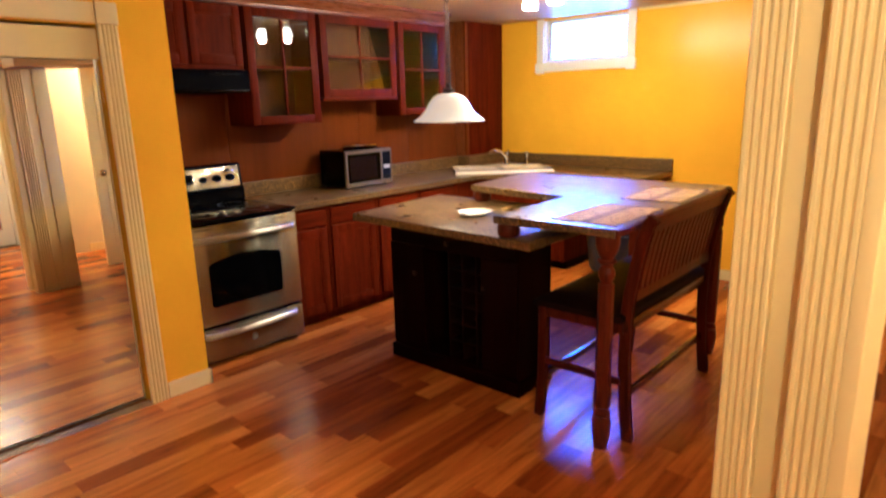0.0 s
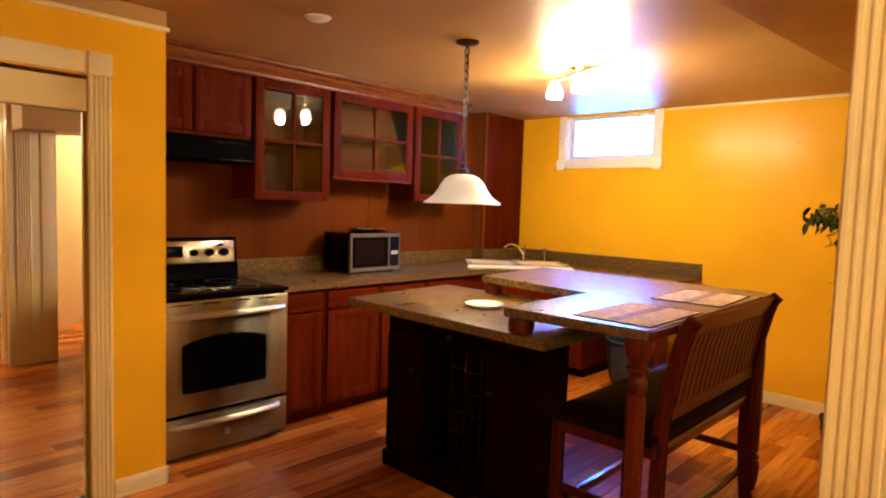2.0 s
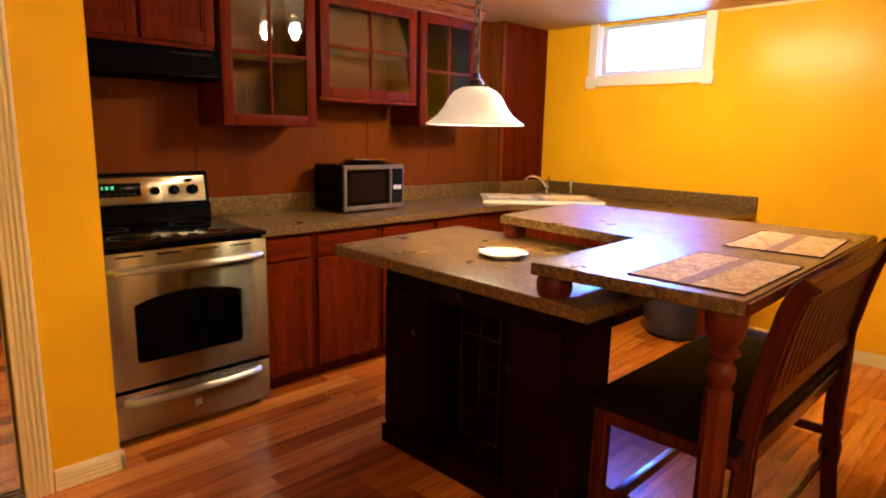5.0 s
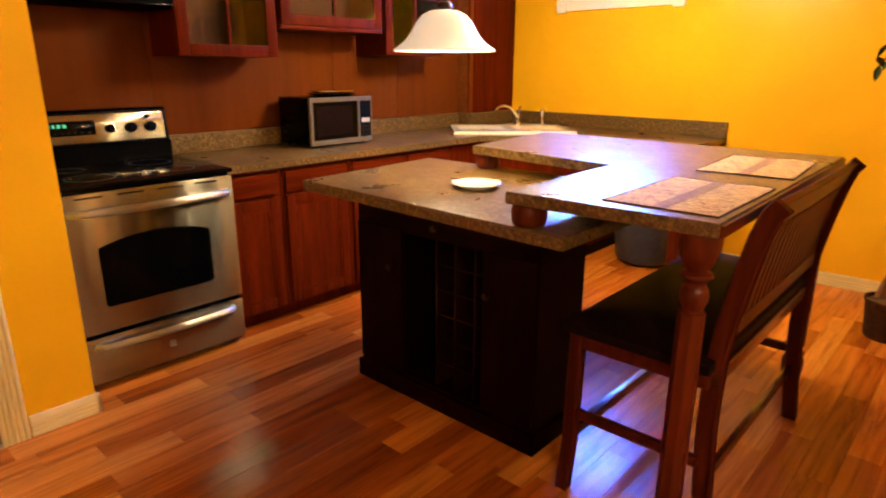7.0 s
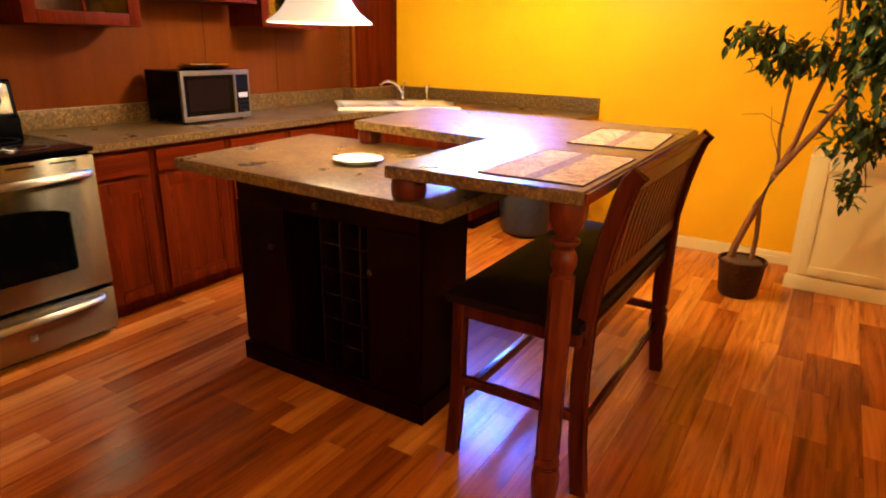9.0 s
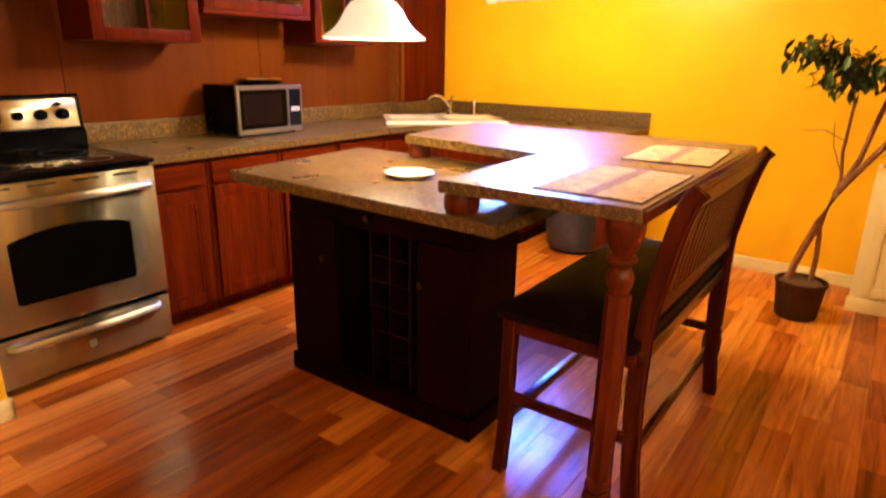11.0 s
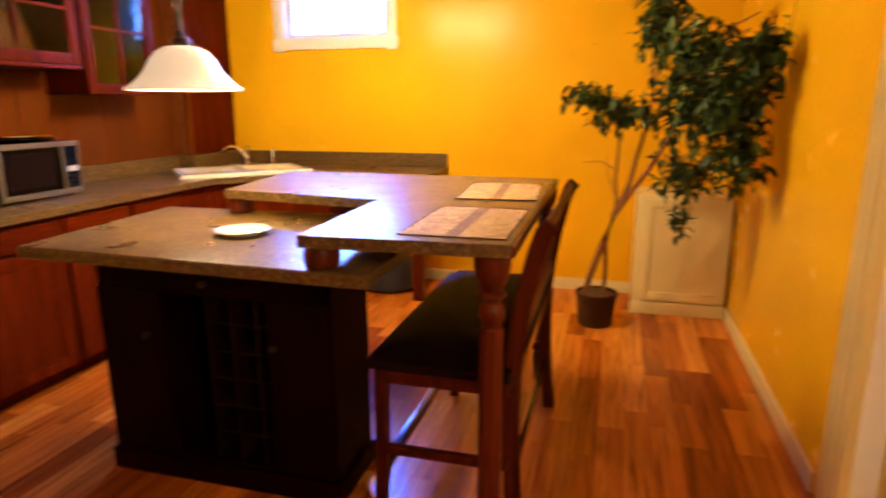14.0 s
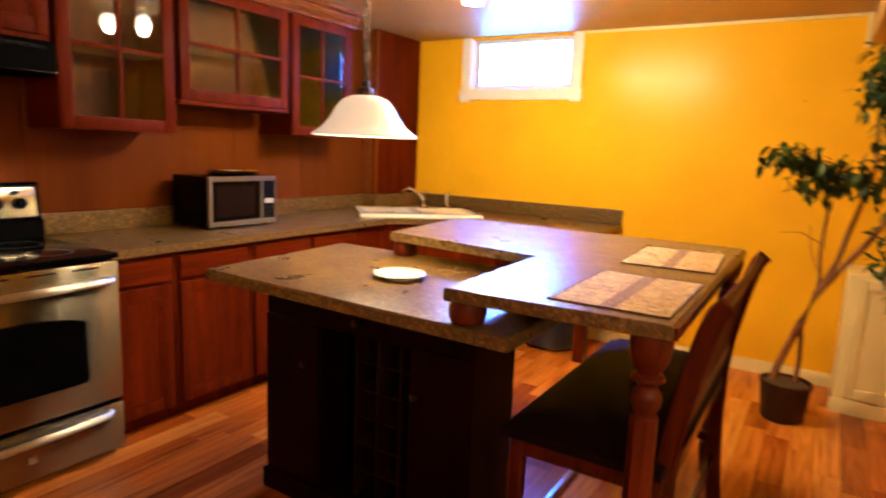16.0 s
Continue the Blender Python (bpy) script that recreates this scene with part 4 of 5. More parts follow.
for x0, x1 in ((IX0 + 0.004, NX0 - 0.004), (NX1 + 0.004, IX1 - 0.004)):
    d = part("door", box(x0, x1, IY0 - 0.014, IY0 - 0.0005, 0.105, 0.745, bev=0.003), M_DARK, isl)
    kx = x1 - 0.06 if x0 < -1 else x0 + 0.03
    part("knob", lathe([(0.013, 0), (0.013, 0.008), (0.006, 0.014), (0.006, 0.026)], (kx, IY0 - 0.040, 0.58), 14, "y"), M_BRONZE, d)
part("drawer_front", box(IX0 + 0.01, IX1 - 0.01, IY0 - 0.013, IY0 - 0.0005, 0.752, 0.872, bev=0.003), M_DARK, isl)
part("drawer_knob", lathe([(0.013, 0), (0.012, 0.01), (0.006, 0.02), (0.006, 0.028)], (-0.715, IY0 - 0.040, 0.79), 14, "y"), M_BRONZE, isl)
part("base_moulding", boxes((IX0 - 0.016, IX1 + 0.016, IY0 - 0.02, IY0 - 0.0005, 0, 0.085), (IX0 - 0.016, IX0 - 0.0005, IY0, IY1, 0, 0.085), (IX1 + 0.0005, IX1 + 0.016, IY0, IY1, 0, 0.085), bev=0.005), M_DARK, isl)
M_RACK = wood("wine_rack_wood", (0.008, 0.0014, 0.0004), (0.018, 0.0036, 0.0010), "z", 0.35, spec=0.15)
# the sheet behind the lattice is black for the shade deep in the recess
rack = part("wine_rack", box(NX0 + 0.002, NX1 - 0.002, 4.31, 4.319, NZ0 + 0.002, NZ1 - 0.002), M_BLACKMATT, isl, "dark wooden wine rack lattice on a sheet blackened for recess shade")
for k in range(1, 4):
    x = NX0 + (NX1 - NX0) * (0.14 + 0.24 * k)
    part("rack_upright", box(x - 0.003, x + 0.003, 4.075, 4.305, NZ0, NZ1, bev=0.001), M_RACK, rack)
for k in range(1, 6):
    z = NZ0 + (NZ1 - NZ0) * k / 6
    part("rack_shelf", box(NX0 + 0.155, NX1 - 0.001, 4.083, 4.30, z - 0.003, z + 0.003, bev=0.001), M_RACK, rack)
iw = thing("island_worktop", (-0.68, 4.25, 0.888), "mottled brown laminate island worktop with banded edges", "worktop")
part("slab", prism([(-1.300, 3.856), (-0.018, 3.806), (-0.018, 4.70), (-1.370, 4.70)], 0.888, 0.93, 0.006), M_COUNTER, iw)
part("edge_band", prism([(-1.299, 3.8535), (-0.020, 3.8035), (-0.020, 3.8065), (-1.299, 3.8565)], 0.890, 0.924), M_COUNTER, iw)
part("edge_band", prism([(-0.0185, 3.808), (-0.0155, 3.808), (-0.0155, 4.698), (-0.0185, 4.698)], 0.890, 0.924), M_COUNTER, iw)

BT, BB = 1.035, 0.997
bar = thing("bar_table", (-0.1, 4.6, 0), "raised L-shaped bar table in mottled brown laminate on turned legs", "bar table")
part("top", prism([(-0.220, 3.806), (0.386, 3.828), (0.362, 5.35), (-1.09, 5.35), (-0.992, 4.590), (-0.236, 4.49)], BB, BT, 0.006), M_COUNTER, bar, "mottled brown laminate top")
part("edge_strip", prism([(0.3865, 3.834), (0.395, 3.834), (0.371, 5.345), (0.3625, 5.345)], BB + 0.002, BT - 0.006), M_LEG, bar, "red-brown wooden edge strip")
for fx, fy in ((-0.175, 3.868), (-0.945, 4.645)):
    part("bun_foot", lathe([(0.044, 0.9305), (0.050, 0.935), (0.054, 0.948), (0.055, 0.964), (0.054, 0.980), (0.050, 0.991), (0.049, 0.9965)], (fx, fy, 0), 24), M_LEG, bar, "round red-brown wooden bun foot")


def table_leg(cx, cy):
    """Turned upper part on a fluted square shaft with a turned ankle."""
    leg = part("leg", lathe([(0.050, 0.9965), (0.052, 0.986), (0.052, 0.966), (0.048, 0.940), (0.039, 0.914), (0.029, 0.899), (0.027, 0.893), (0.040, 0.888), (0.041, 0.879), (0.031, 0.871), (0.025, 0.864), (0.025, 0.858),
                             (0.034, 0.846), (0.037, 0.830), (0.035, 0.812), (0.028, 0.796), (0.025, 0.790), (0.030, 0.784)], (cx, cy, 0), 28), M_LEG, bar, "turned red-brown wooden leg")
    bm = bmesh.new()
    bmesh.ops.create_cone(bm, cap_ends=True, segments=8, radius1=0.036, radius2=0.035, depth=0.574)
    bmesh.ops.rotate(bm, verts=bm.verts, cent=(0, 0, 0), matrix=Matrix.Rotation(radians(22.5), 3, "Z"))
    bmesh.ops.translate(bm, verts=bm.verts, vec=(cx, cy, 0.496))
    part("shaft", bm, M_LEG, leg)
    part("ankle", lathe([(0.037, 0.2085), (0.028, 0.202), (0.025, 0.192), (0.039, 0.182), (0.040, 0.170), (0.030, 0.160)], (cx, cy, 0), 20), M_LEG, leg)
    part("foot", lathe([(0.036, 0.1595), (0.044, 0.135), (0.043, 0.09), (0.037, 0.04), (0.030, 0.012), (0.031, 0.0)], (cx, cy, 0), 16), M_LEG, leg)


table_leg(0.328, 3.885)
table_leg(0.325, 5.27)

for mx_, my_, rot in ((0.208, 4.127, 0.5), (0.187, 4.825, 4.0)):
    pm = thing("placemat", (mx_, my_, BT), "woven tan bamboo placemat with brown stripes on the bar", "placemat", "placemats")
    PM = pose(mx_, my_, BT, 0, 0, rot)
    part("weave", turned(box(-0.152, 0.152, -0.245, 0.245, 0.0005, 0.004, bev=0.0012), PM), M_MAT, pm)
    part("stripe", turned(box(-0.020, 0.020, -0.244, 0.244, 0.0041, 0.0048), PM), M_MATSTRIPE, pm)
    for sg in (-1, 1):
        part("border", turned(box(-0.1555, 0.1555, sg * 0.2467 - 0.0015, sg * 0.2467 + 0.0015, 0.0004, 0.0047), PM), M_MATEDGE, pm)
        part("border", turned(box(sg * 0.1537 - 0.0015, sg * 0.1537 + 0.0015, -0.245, 0.245, 0.0004, 0.0045), PM), M_MATEDGE, pm)

plate = thing("plate", (-0.67, 4.225, 0.93), "round cream ceramic plate on the island worktop", "plate")
part("dish", lathe([(0.002, 0.931), (0.062, 0.931), (0.066, 0.936), (0.098, 0.946), (0.1005, 0.949), (0.097, 0.9505), (0.068, 0.942), (0.058, 0.938), (0.002, 0.9375)], (-0.67, 4.225, 0), 40), M_PLATE, plate)
part("foot_ring", lathe([(0.05, 0.9301), (0.054, 0.9301), (0.054, 0.9308), (0.05, 0.9308)], (-0.67, 4.225, 0), 30, closed=True), M_PLATE, plate)

# bench
bench = thing("bench", (0.15, 4.47, 0), "dark wooden bar-height bench with slatted back and black seat", "bench")
B0, B1 = 3.95, 5.01
for y, yb in ((B0 + 0.025, B0 + 0.06), (B1 - 0.025, B1 - 0.025)):
    part("front_leg", beam([(-0.060, y, 0.0), (-0.045, y, 0.2), (-0.040, y, 0.585)], 0.042, 0.045), M_BENCH, bench)
    part("back_post", beam([(0.400, yb, 0.0), (0.380, yb, 0.18), (0.368, yb, 0.40), (0.370, yb, 0.60), (0.382, yb, 0.72), (0.407, yb, 0.86), (0.434, yb, 0.98), (0.452, yb, 1.035), (0.474, yb, 1.064)], 0.052, 0.040), M_BENCH, bench)
    part("side_stretcher", box(-0.05, 0.365, y - 0.012, y + 0.012, 0.285, 0.317, bev=0.003), M_BENCH, bench)
    part("side_apron", box(-0.03, 0.37, y - 0.012, y + 0.012, 0.535, 0.586, bev=0.003), M_BENCH, bench)
part("front_stretcher", box(-0.062, -0.034, B0 + 0.04, B1 - 0.04, 0.195, 0.232, bev=0.003), M_BENCH_Y, bench)
part("back_stretcher", box(0.362, 0.382, B0 + 0.07, B1 - 0.04, 0.20, 0.237, bev=0.003), M_BENCH_Y, bench)
part("front_apron", box(-0.056, -0.034, B0 + 0.04, B1 - 0.04, 0.535, 0.586, bev=0.003), M_BENCH_Y, bench)
part("back_apron", box(0.362, 0.385, B0 + 0.04, B1 - 0.04, 0.535, 0.586, bev=0.003), M_BENCH_Y, bench)


def cushion():
    bm = bmesh.new()
    nx, ny = 9, 19
    x0, x1, y0, y1 = -0.085, 0.372, B0 - 0.005, B1 + 0.005
    top, low = [], []
    for i in range(nx):
        u = i / (nx - 1)
        rt, rl = [], []
        for j in range(ny):
            v = j / (ny - 1)
            e = min(u, 1 - u, (v if v < 0.5 else 1 - v) * 2.3) * 6
            z = 0.614 + 0.050 * (1 - math.exp(-e * 1.3))
            rt.append(bm.verts.new((x0 + (x1 - x0) * u, y0 + (y1 - y0) * v, z)))
            rl.append(bm.verts.new((x0 + (x1 - x0) * u, y0 + (y1 - y0) * v, 0.5865)))
        top.append(rt)
        low.append(rl)
    for i in range(nx - 1):
        for j in range(ny - 1):
            bm.faces.new((top[i][j], top[i + 1][j], top[i + 1][j + 1], top[i][j + 1]))
            bm.faces.new((low[i][j], low[i][j + 1], low[i + 1][j + 1], low[i + 1][j]))
    for i in range(nx - 1):
        for j in (0, ny - 1):
            bm.faces.new((top[i][j], top[i + 1][j], low[i + 1][j], low[i][j]))
    for j in range(ny - 1):
        for i in (0, nx - 1):
            bm.faces.new((top[i][j], top[i][j + 1], low[i][j + 1], low[i][j]))
    return bm


part("seat", cushion(), M_LEATHER, bench, "black leatherette seat pad")
part("top_rail", beam([(0.448, B0 + 0.08, 1.026), (0.458, (B0 + B1) / 2, 1.030), (0.448, B1 - 0.045, 1.026)], 0.085, 0.024, (1, 0, -0.4)), M_BACK, bench)
part("lower_rail", box(0.368, 0.390, B0 + 0.07, B1 - 0.04, 0.665, 0.715, bev=0.003), M_BACK, bench)
for k in range(17):
    y = B0 + 0.11 + (B1 - B0 - 0.185) * k / 16
    part("slat", beam([(0.380, y, 0.70), (0.396, y, 0.80), (0.418, y, 0.92), (0.440, y, 1.0)], 0.012, 0.044), M_BACK, bench)

# bin on the floor beyond the bar
bin_ = thing("tub", (-0.985, 6.61, 0), "round blue-grey plastic tub on the floor under the worktop", "tub")
part("shell", lathe([(0.004, 0.004), (0.14, 0.004), (0.185, 0.02), (0.210, 0.06), (0.245, 0.36), (0.248, 0.37), (0.240, 0.37), (0.203, 0.06), (0.17, 0.015), (0.004, 0.012)], (-0.985, 6.61, 0), 32), M_BIN, bin_)
part("rim", lathe([(0.241, 0.365), (0.258, 0.365), (0.260, 0.378), (0.241, 0.380)], (-0.985, 6.61, 0), 32, closed=True), M_BIN, bin_)

# low white built-in cabinet
wc = thing("white_cabinet", (1.10, 6.72, 0), "low cream built-in cupboard in the corner", "cabinet")
part("body", box(0.80, 1.385, 6.50, YN - 0.001, 0.0, 0.808, bev=0.003), M_CREAM, wc)
wd = part("door", boxes((0.845, 0.90, 6.484, 6.4995, 0.10, 0.785), (1.325, 1.38, 6.484, 6.4995, 0.10, 0.785), (0.90, 1.325, 6.484, 6.4995, 0.10, 0.155), (0.90, 1.325, 6.484, 6.4995, 0.73, 0.785), bev=0.003), M_CREAM, wc)
part("door_panel", box(0.90, 1.325, 6.492, 6.4995, 0.155, 0.73), M_CREAM, wd)
part("plinth", box(0.79, 1.385, 6.486, 6.4995, 0.0, 0.085, bev=0.003), M_CREAM, wc)
solo("corner_trim", box(0.725, 0.749, YN - 0.016, YN - 0.0005, 2.11, CEIL - 0.001, bev=0.002), M_CREAM, "cream corner trim beside the soffit", "trim", kind="structure")
solo("ceiling_trim", box(-1.0, 0.724, YN - 0.010, YN - 0.0005, CEIL - 0.022, CEIL - 0.001, bev=0.002), M_CREAM, "thin cream moulding at the top of the yellow wall", "trim", kind="structure")

# ---- lamps ----
PX, PY = -0.943, 4.335
pend = thing("pendant_lamp", (PX, PY, CEIL), "bronze chain pendant with a white alabaster bell shade", "pendant lamp")
part("canopy", lathe([(0.002, 2.285), (0.02, 2.287), (0.05, 2.293), (0.062, 2.300), (0.062, 2.3095)], (PX, PY, 0), 24), M_BRONZE, pend)
for k in range(15):
    z = 2.285 - 0.042 * k
    ring = lathe([(0.013, -0.0025), (0.0165, -0.0025), (0.0165, 0.0025), (0.013, 0.0025)], (0, 0, 0), 12, closed=True)
    bmesh.ops.scale(ring, verts=ring.verts, vec=(1, 1.75, 1))
    part("chain_link", turned(ring, Matrix.Translation((PX, PY, z - 0.028)) @ Matrix.Rotation(radians(90 * (k % 2)), 4, "Z") @ Matrix.Rotation(radians(90), 4, "X")), M_BRONZE, pend)
part("cord", tube([(PX + 0.004, PY, 2.29), (PX - 0.004, PY + 0.004, 2.0), (PX + 0.003, PY, 1.66)], 0.003, 6), M_BRONZE, pend)
part("cap", lathe([(0.006, 1.665), (0.014, 1.66), (0.016, 1.640), (0.030, 1.632), (0.034, 1.615), (0.026, 1.605)], (PX, PY, 0), 20), M_BRONZE, pend)
outer = [(0.028, 1.606), (0.060, 1.602), (0.092, 1.585), (0.116, 1.556), (0.135, 1.520), (0.160, 1.488), (0.190, 1.464), (0.208, 1.453)]
inner = [(r - 0.005, z - 0.004) for r, z in reversed(outer)]
part("shade", lathe(outer + [(0.209, 1.447), (0.204, 1.446)] + inner[1:], (PX, PY, 0), 48, closed=True), M_SHADE, pend, "white alabaster glass bell shade")

fix = thing("ceiling_light", (-0.80, 5.24, CEIL), "four-arm ceiling light with lit tulip glass shades", "ceiling light")
part("canopy", lathe([(0.002, 2.295), (0.05, 2.297), (0.075, 2.31), (0.08, 2.3095)], (-0.80, 5.24, 0), 24), M_BRASS, fix)
part("bar", tube([(-0.50, 5.095, 2.283), (-0.80, 5.24, 2.283), (-1.09, 5.365, 2.283)], 0.011, 10), M_WHITE, fix)
for bx, by, bz in BULBS:
    arm = part("arm", tube([(bx, by, 2.282), (bx, by, 2.268)], 0.009, 8), M_BRASS, fix)
    part("shade", lathe([(0.018, bz + 0.085), (0.034, bz + 0.075), (0.048, bz + 0.045), (0.055, bz + 0.010), (0.050, bz - 0.010), (0.047, bz - 0.008), (0.051, bz + 0.012), (0.044, bz + 0.043), (0.030, bz + 0.070), (0.018, bz + 0.080)], (bx, by, 0), 24, closed=True), M_BULB, fix, "glowing frosted tulip shade")


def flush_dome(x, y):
    d = thing("ceiling_light", (x, y, CEIL), "assumed lit frosted dome ceiling light with a brass rim, out of direct view", "ceiling light", "dome ceiling lights")
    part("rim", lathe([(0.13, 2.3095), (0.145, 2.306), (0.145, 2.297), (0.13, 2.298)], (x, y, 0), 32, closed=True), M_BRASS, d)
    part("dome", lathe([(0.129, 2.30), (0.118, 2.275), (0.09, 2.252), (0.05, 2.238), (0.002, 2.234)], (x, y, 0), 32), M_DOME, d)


# the dome at (1.9, 1.7) is made up to go with the post's fill lamp
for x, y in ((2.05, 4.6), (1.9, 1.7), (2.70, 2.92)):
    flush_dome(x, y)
sm = thing("smoke_detector", (-1.23, 3.58, CEIL), "round white smoke detector on the ceiling", "smoke detector")
part("housing", lathe([(0.002, 2.295), (0.045, 2.295), (0.06, 2.305), (0.065, 2.3095)], (-1.23, 3.58, 0), 28), M_WHITE, sm)

# ---- ficus in a basket ----
fic = thing("ficus_tree", (0.570, 6.20, 0), "leaning potted ficus with glossy green leaves", "potted plant")
part("pot", lathe([(0.002, 0.0), (0.10, 0.0), (0.108, 0.01), (0.126, 0.19), (0.134, 0.203), (0.134, 0.217), (0.122, 0.217), (0.119, 0.19), (0.002, 0.195)], (0.570, 6.20, 0), 28), M_BASKET, fic, "dark woven basket pot")
soil_bm = lathe([(0.1185, 0.192), (0.10, 0.211), (0.06, 0.217), (0.002, 0.215)], (0.570, 6.20, 0), 24)
part("moss", soil_bm, M_SOIL, fic, "dry brown moss")
RNG = random.Random(7)
STEMS = [
    ([(0.500, 6.20, 0.20), (0.520, 6.195, 0.30), (0.553, 6.19, 0.415), (0.602, 6.16, 0.565), (0.656, 6.12, 0.745), (0.735, 6.06, 0.88), (0.815, 6.0, 1.01), (0.912, 5.90, 1.20), (1.02, 5.80, 1.45)], [0.022, 0.020, 0.019, 0.021, 0.019, 0.017, 0.015, 0.012, 0.007]),
    ([(0.612, 6.22, 0.20), (0.618, 6.20, 0.35), (0.613, 6.18, 0.48), (0.604, 6.165, 0.56)], [0.014, 0.0135, 0.013, 0.012]),
    ([(0.650, 6.12, 0.73), (0.726, 6.08, 0.93), (0.757, 6.05, 1.095), (0.798, 6.0, 1.268), (0.820, 5.97, 1.40), (0.806, 5.93, 1.60), (0.815, 5.90, 1.82)], [0.014, 0.013, 0.012, 0.010, 0.009, 0.007, 0.004]),
    ([(0.656, 6.12, 0.76), (0.660, 6.12, 0.82), (0.645, 6.09, 0.955), (0.656, 6.03, 1.20), (0.625, 6.0, 1.33), (0.54, 5.98, 1.45), (0.40, 5.97, 1.50)], [0.010, 0.009, 0.008, 0.007, 0.006, 0.005, 0.003]),
    ([(0.90, 5.90, 1.24), (1.05, 5.72, 1.38), (1.20, 5.55, 1.42), (1.30, 5.42, 1.30)], [0.010, 0.008, 0.006, 0.003]),
    ([(0.95, 5.86, 1.32), (1.08, 5.75, 1.60), (1.16, 5.66, 1.76), (1.24, 5.56, 1.80)], [0.009, 0.007, 0.005, 0.003]),
    ([(0.82, 6.0, 1.10), (0.95, 5.92, 1.05), (1.03, 5.85, 0.92), (1.06, 5.8, 0.76)], [0.007, 0.005, 0.004, 0.002]),
]
for pts, rad in STEMS:
    part("trunk" if rad[0] > 0.012 else "branch", tube(pts, rad, 8), M_BARK, fic)
for pts in ([(0.66, 6.1, 1.0), (0.55, 6.08, 1.06), (0.45, 6.07, 1.05)], [(0.65, 6.13, 0.85), (0.60, 6.1, 0.98), (0.585, 6.09, 1.1)], [(1.30, 5.42, 1.5), (1.34, 5.38, 1.75), (1.345, 5.36, 1.95)]):
    part("twig", tube(pts, [0.003, 0.0025, 0.0015], 5), M_BARK, fic)


def leaf_mesh():
    """A pointed, folded leaf 1 long along +x."""
    bm = bmesh.new()
    prof = [(0.0, 0.02), (0.18, 0.15), (0.42, 0.215), (0.68, 0.16), (0.88, 0.06), (1.0, 0.0)]
    mid = [bm.verts.new((x, 0, -0.10 * x * x)) for x, w in prof]
    lf = [bm.verts.new((x, w, -0.10 * x * x + 0.25 * w)) for x, w in prof[:-1]]
    rt = [bm.verts.new((x, -w, -0.10 * x * x + 0.25 * w)) for x, w in prof[:-1]]
    for i in range(4):
        bm.faces.new((mid[i], mid[i + 1], lf[i + 1], lf[i]))
        bm.faces.new((mid[i + 1], mid[i], rt[i], rt[i + 1]))
    bm.faces.new((mid[4], mid[5], lf[4]))
    bm.faces.new((mid[5], mid[4], rt[4]))
    return bm


def leaf_pose():
    """A place in one of the crown's clumps and a drooping direction."""
    clumps = [((0.99, 5.82, 1.48), (0.20, 0.22, 0.30), 5), ((1.17, 5.58, 1.40), (0.18, 0.22, 0.30), 5), ((0.84, 5.90, 1.80), (0.14, 0.15, 0.19), 2.6), ((1.26, 5.45, 1.60), (0.11, 0.14, 0.17), 2.0), ((1.02, 5.75, 1.72), (0.17, 0.12, 0.11), 0.9),
              ((0.46, 5.97, 1.45), (0.14, 0.10, 0.075), 0.9), ((0.58, 5.97, 1.37), (0.16, 0.12, 0.12), 1.0), ((0.72, 5.94, 1.34), (0.13, 0.12, 0.12), 0.8), ((1.00, 5.82, 1.03), (0.17, 0.15, 0.17), 2.0), ((1.00, 5.82, 0.78), (0.055, 0.05, 0.11), 0.4), ((1.21, 5.52, 1.14), (0.14, 0.15, 0.15), 1.6)]
    (cx, cy, cz), (rx, ry, rz), _ = RNG.choices(clumps, [c[2] for c in clumps])[0]
    while True:
        x, y, z = (RNG.gauss(0, 0.5) for _ in range(3))
        p = Vector((cx + x * rx, cy + y * ry, cz + z * rz))
        if x * x + y * y + z * z < 1.3 and p.x < 1.33 and p.z < 1.98:
            break
    yaw, drop, twist = RNG.uniform(0, 2 * math.pi), RNG.gauss(radians(38), radians(26)), RNG.gauss(0, 0.5)
    s = RNG.uniform(0.045, 0.085)
    return Matrix.Translation(p) @ Euler((twist, drop, yaw)).to_matrix().to_4x4() @ Matrix.Scale(s, 4)


LEAF = finish(leaf_mesh(), M_LEAF, "leaf", 80)
o = ORIGIN[fic.name]
for k in range(260):
    lf = new("leaf", LEAF)
    lf.parent = fic
    lf.matrix_basis = Matrix.Translation(-o) @ leaf_pose()
lv = np.array([v.co[:] + (1.0,) for v in LEAF.vertices])
lfaces = [tuple(p.vertices) for p in LEAF.polygons]
allv, allf = [], []
for k in range(2700):
    m = np.array(Matrix.Translation(-o) @ leaf_pose())
    base = len(allv)
    allv.extend((lv @ m.T)[:, :3].tolist())
    allf.extend(tuple(i + base for i in f) for f in lfaces)
me = bpy.data.meshes.new("crown")
me.from_pydata(allv, [], allf)
me.materials.append(M_LEAF)
crown = new("crown", me)
crown.parent = fic
tagged(crown, "dense drooping dark green foliage", kind="stuff")

for nx_, nz_ in ((0.02, 1.98), (0.45, 1.80)):
    solo("nail", lathe([(0.004, 0.0), (0.005, -0.004), (0.002, -0.012)], (nx_, YN, nz_), 10, "y"), M_BRONZE, "small dark nail in the yellow wall", "nail", "wall nails")

# ---- floor boards ----
PW = 0.112
FR = random.Random(3)


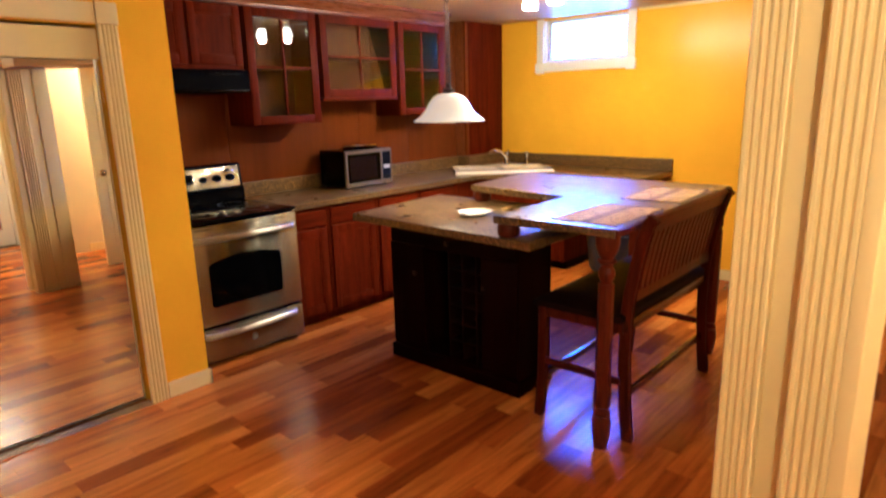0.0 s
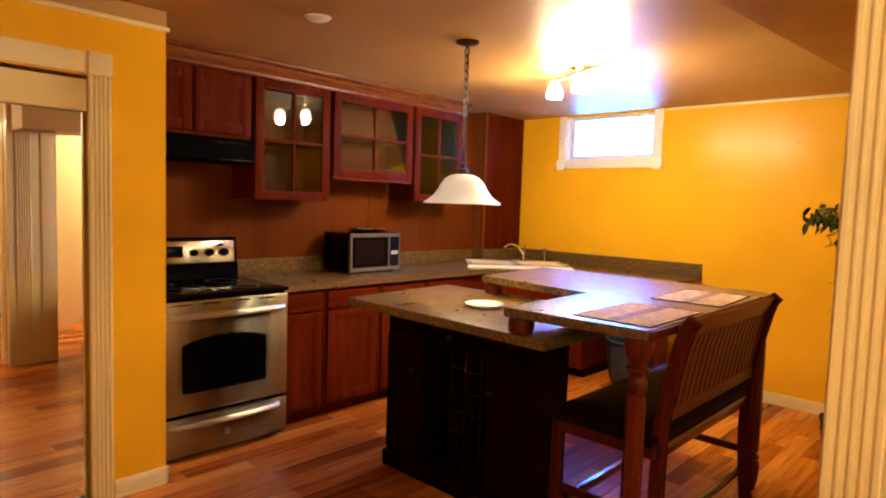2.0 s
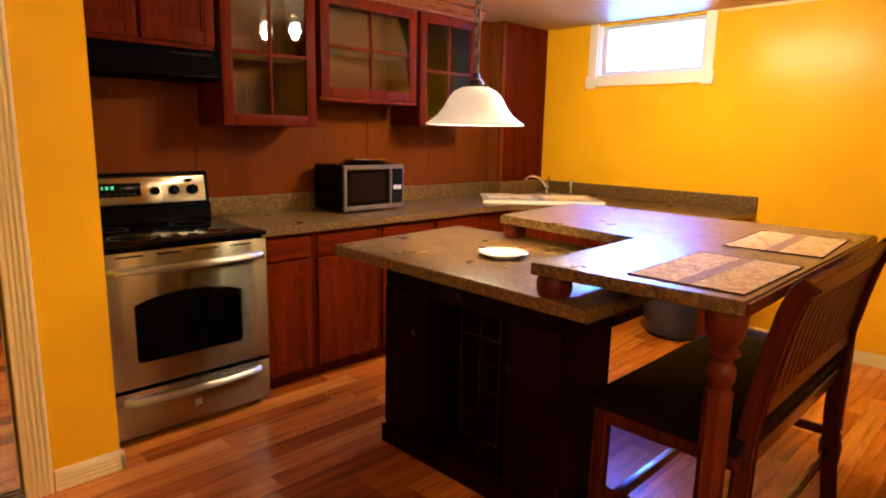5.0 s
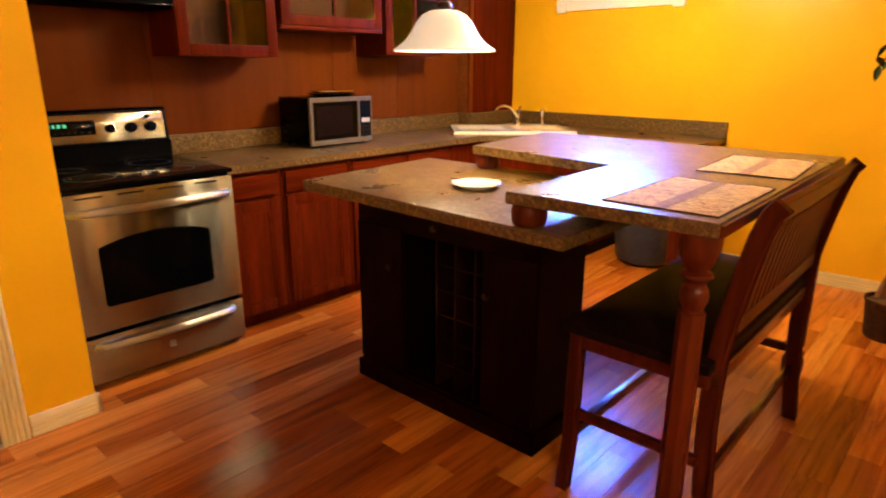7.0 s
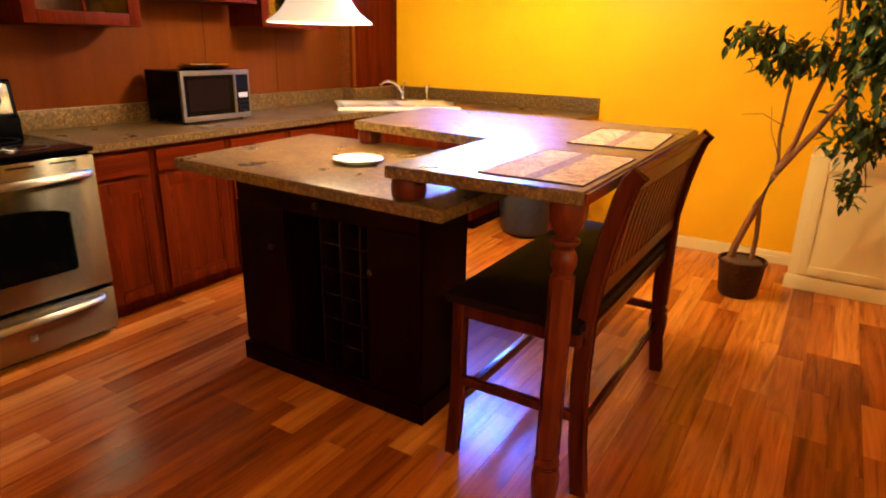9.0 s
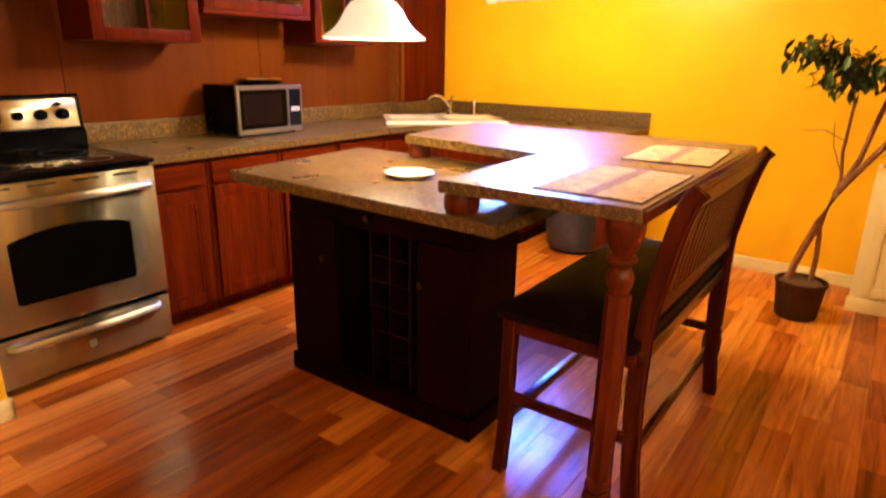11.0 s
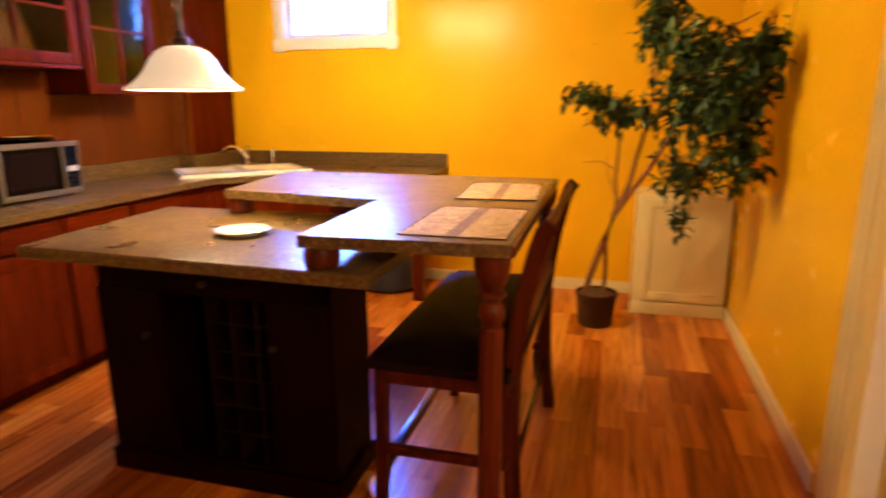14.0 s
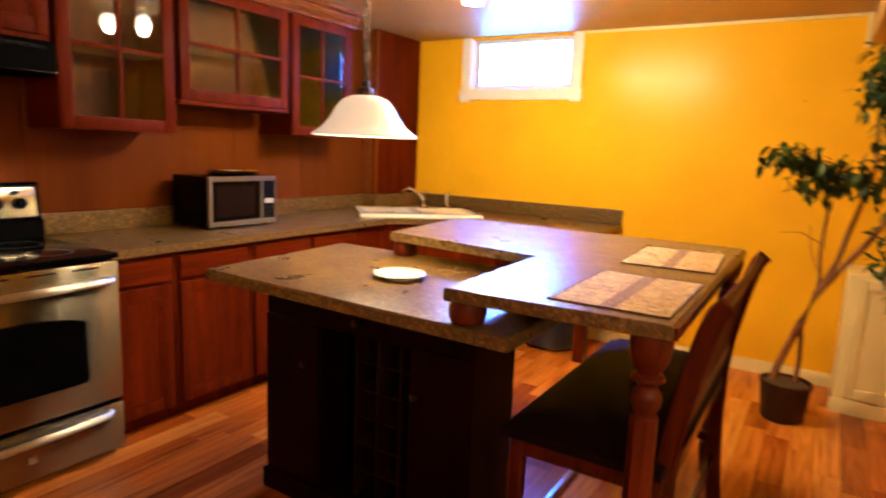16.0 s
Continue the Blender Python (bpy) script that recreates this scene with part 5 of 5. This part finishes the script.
def board_mesh(length, w):
    e = 0.0007
    bm = bmesh.new()
    lo = [bm.verts.new(p) for p in ((0, 0, -0.004), (w, 0, -0.004), (w, length, -0.004), (0, length, -0.004))]
    mid = [bm.verts.new((p.co.x, p.co.y, -0.001)) for p in lo]
    hi = [bm.verts.new(p) for p in ((e, 0, 0), (w - e, 0, 0), (w - e, length, 0), (e, length, 0))]
    for a, b in ((lo, mid), (mid, hi)):
        for k in range(4):
            bm.faces.new((a[k], a[(k + 1) % 4], b[(k + 1) % 4], b[k]))
    bm.faces.new(hi)
    return bm


LENGTHS = [0.40, 0.55, 0.75, 0.95]
FIRST = [0.12, 0.27, 0.43, 0.61, 0.78, 0.95]
MESHES = {L: finish(board_mesh(L - 0.0008, PW - 0.0007), M_FLOOR_PIECE, "board", 20) for L in LENGTHS + FIRST}
rest_v, rest_f = [], []
cols = int((XE - XW) / PW)
fo = ORIGIN[floor.name]
near = []
for i in range(cols):
    x = XW + i * PW
    y = YS
    while y < YN - 0.01:
        L = FR.choice(LENGTHS) if y > YS else FR.choice(FIRST)
        if y + L > YN - 0.4:
            L = round(YN - y, 4)
            MESHES.setdefault(L, finish(board_mesh(L - 0.0008, PW - 0.0007), M_FLOOR_PIECE, "board", 20))
        if -1.75 < x < 1.36 and y > 2.3 and y + L < 6.9:
            near.append((abs(x - 0.1) + abs(y + L / 2 - 4.3), x, y, L))
        else:
            near.append((99, x, y, L))
        y += L
near.sort()
for rank, (d, x, y, L) in enumerate(near):
    if rank < 300 and d < 99:
        ob = new("board", MESHES[L])
        ob.parent = floor
        ob.location = Vector((x, y, 0)) - fo
    else:
        me = MESHES[L]
        base = len(rest_v)
        rest_v.extend((v.co.x + x - fo.x, v.co.y + y - fo.y, v.co.z - fo.z) for v in me.vertices)
        rest_f.extend(tuple(k + base for k in p.vertices) for p in me.polygons)
me = bpy.data.meshes.new("floor_boards")
me.from_pydata(rest_v, [], rest_f)
me.materials.append(M_FLOOR_REST)
rest = new("floor_boards", me)
rest.parent = floor
tagged(rest, "remaining laminate boards of the floor", kind="stuff")
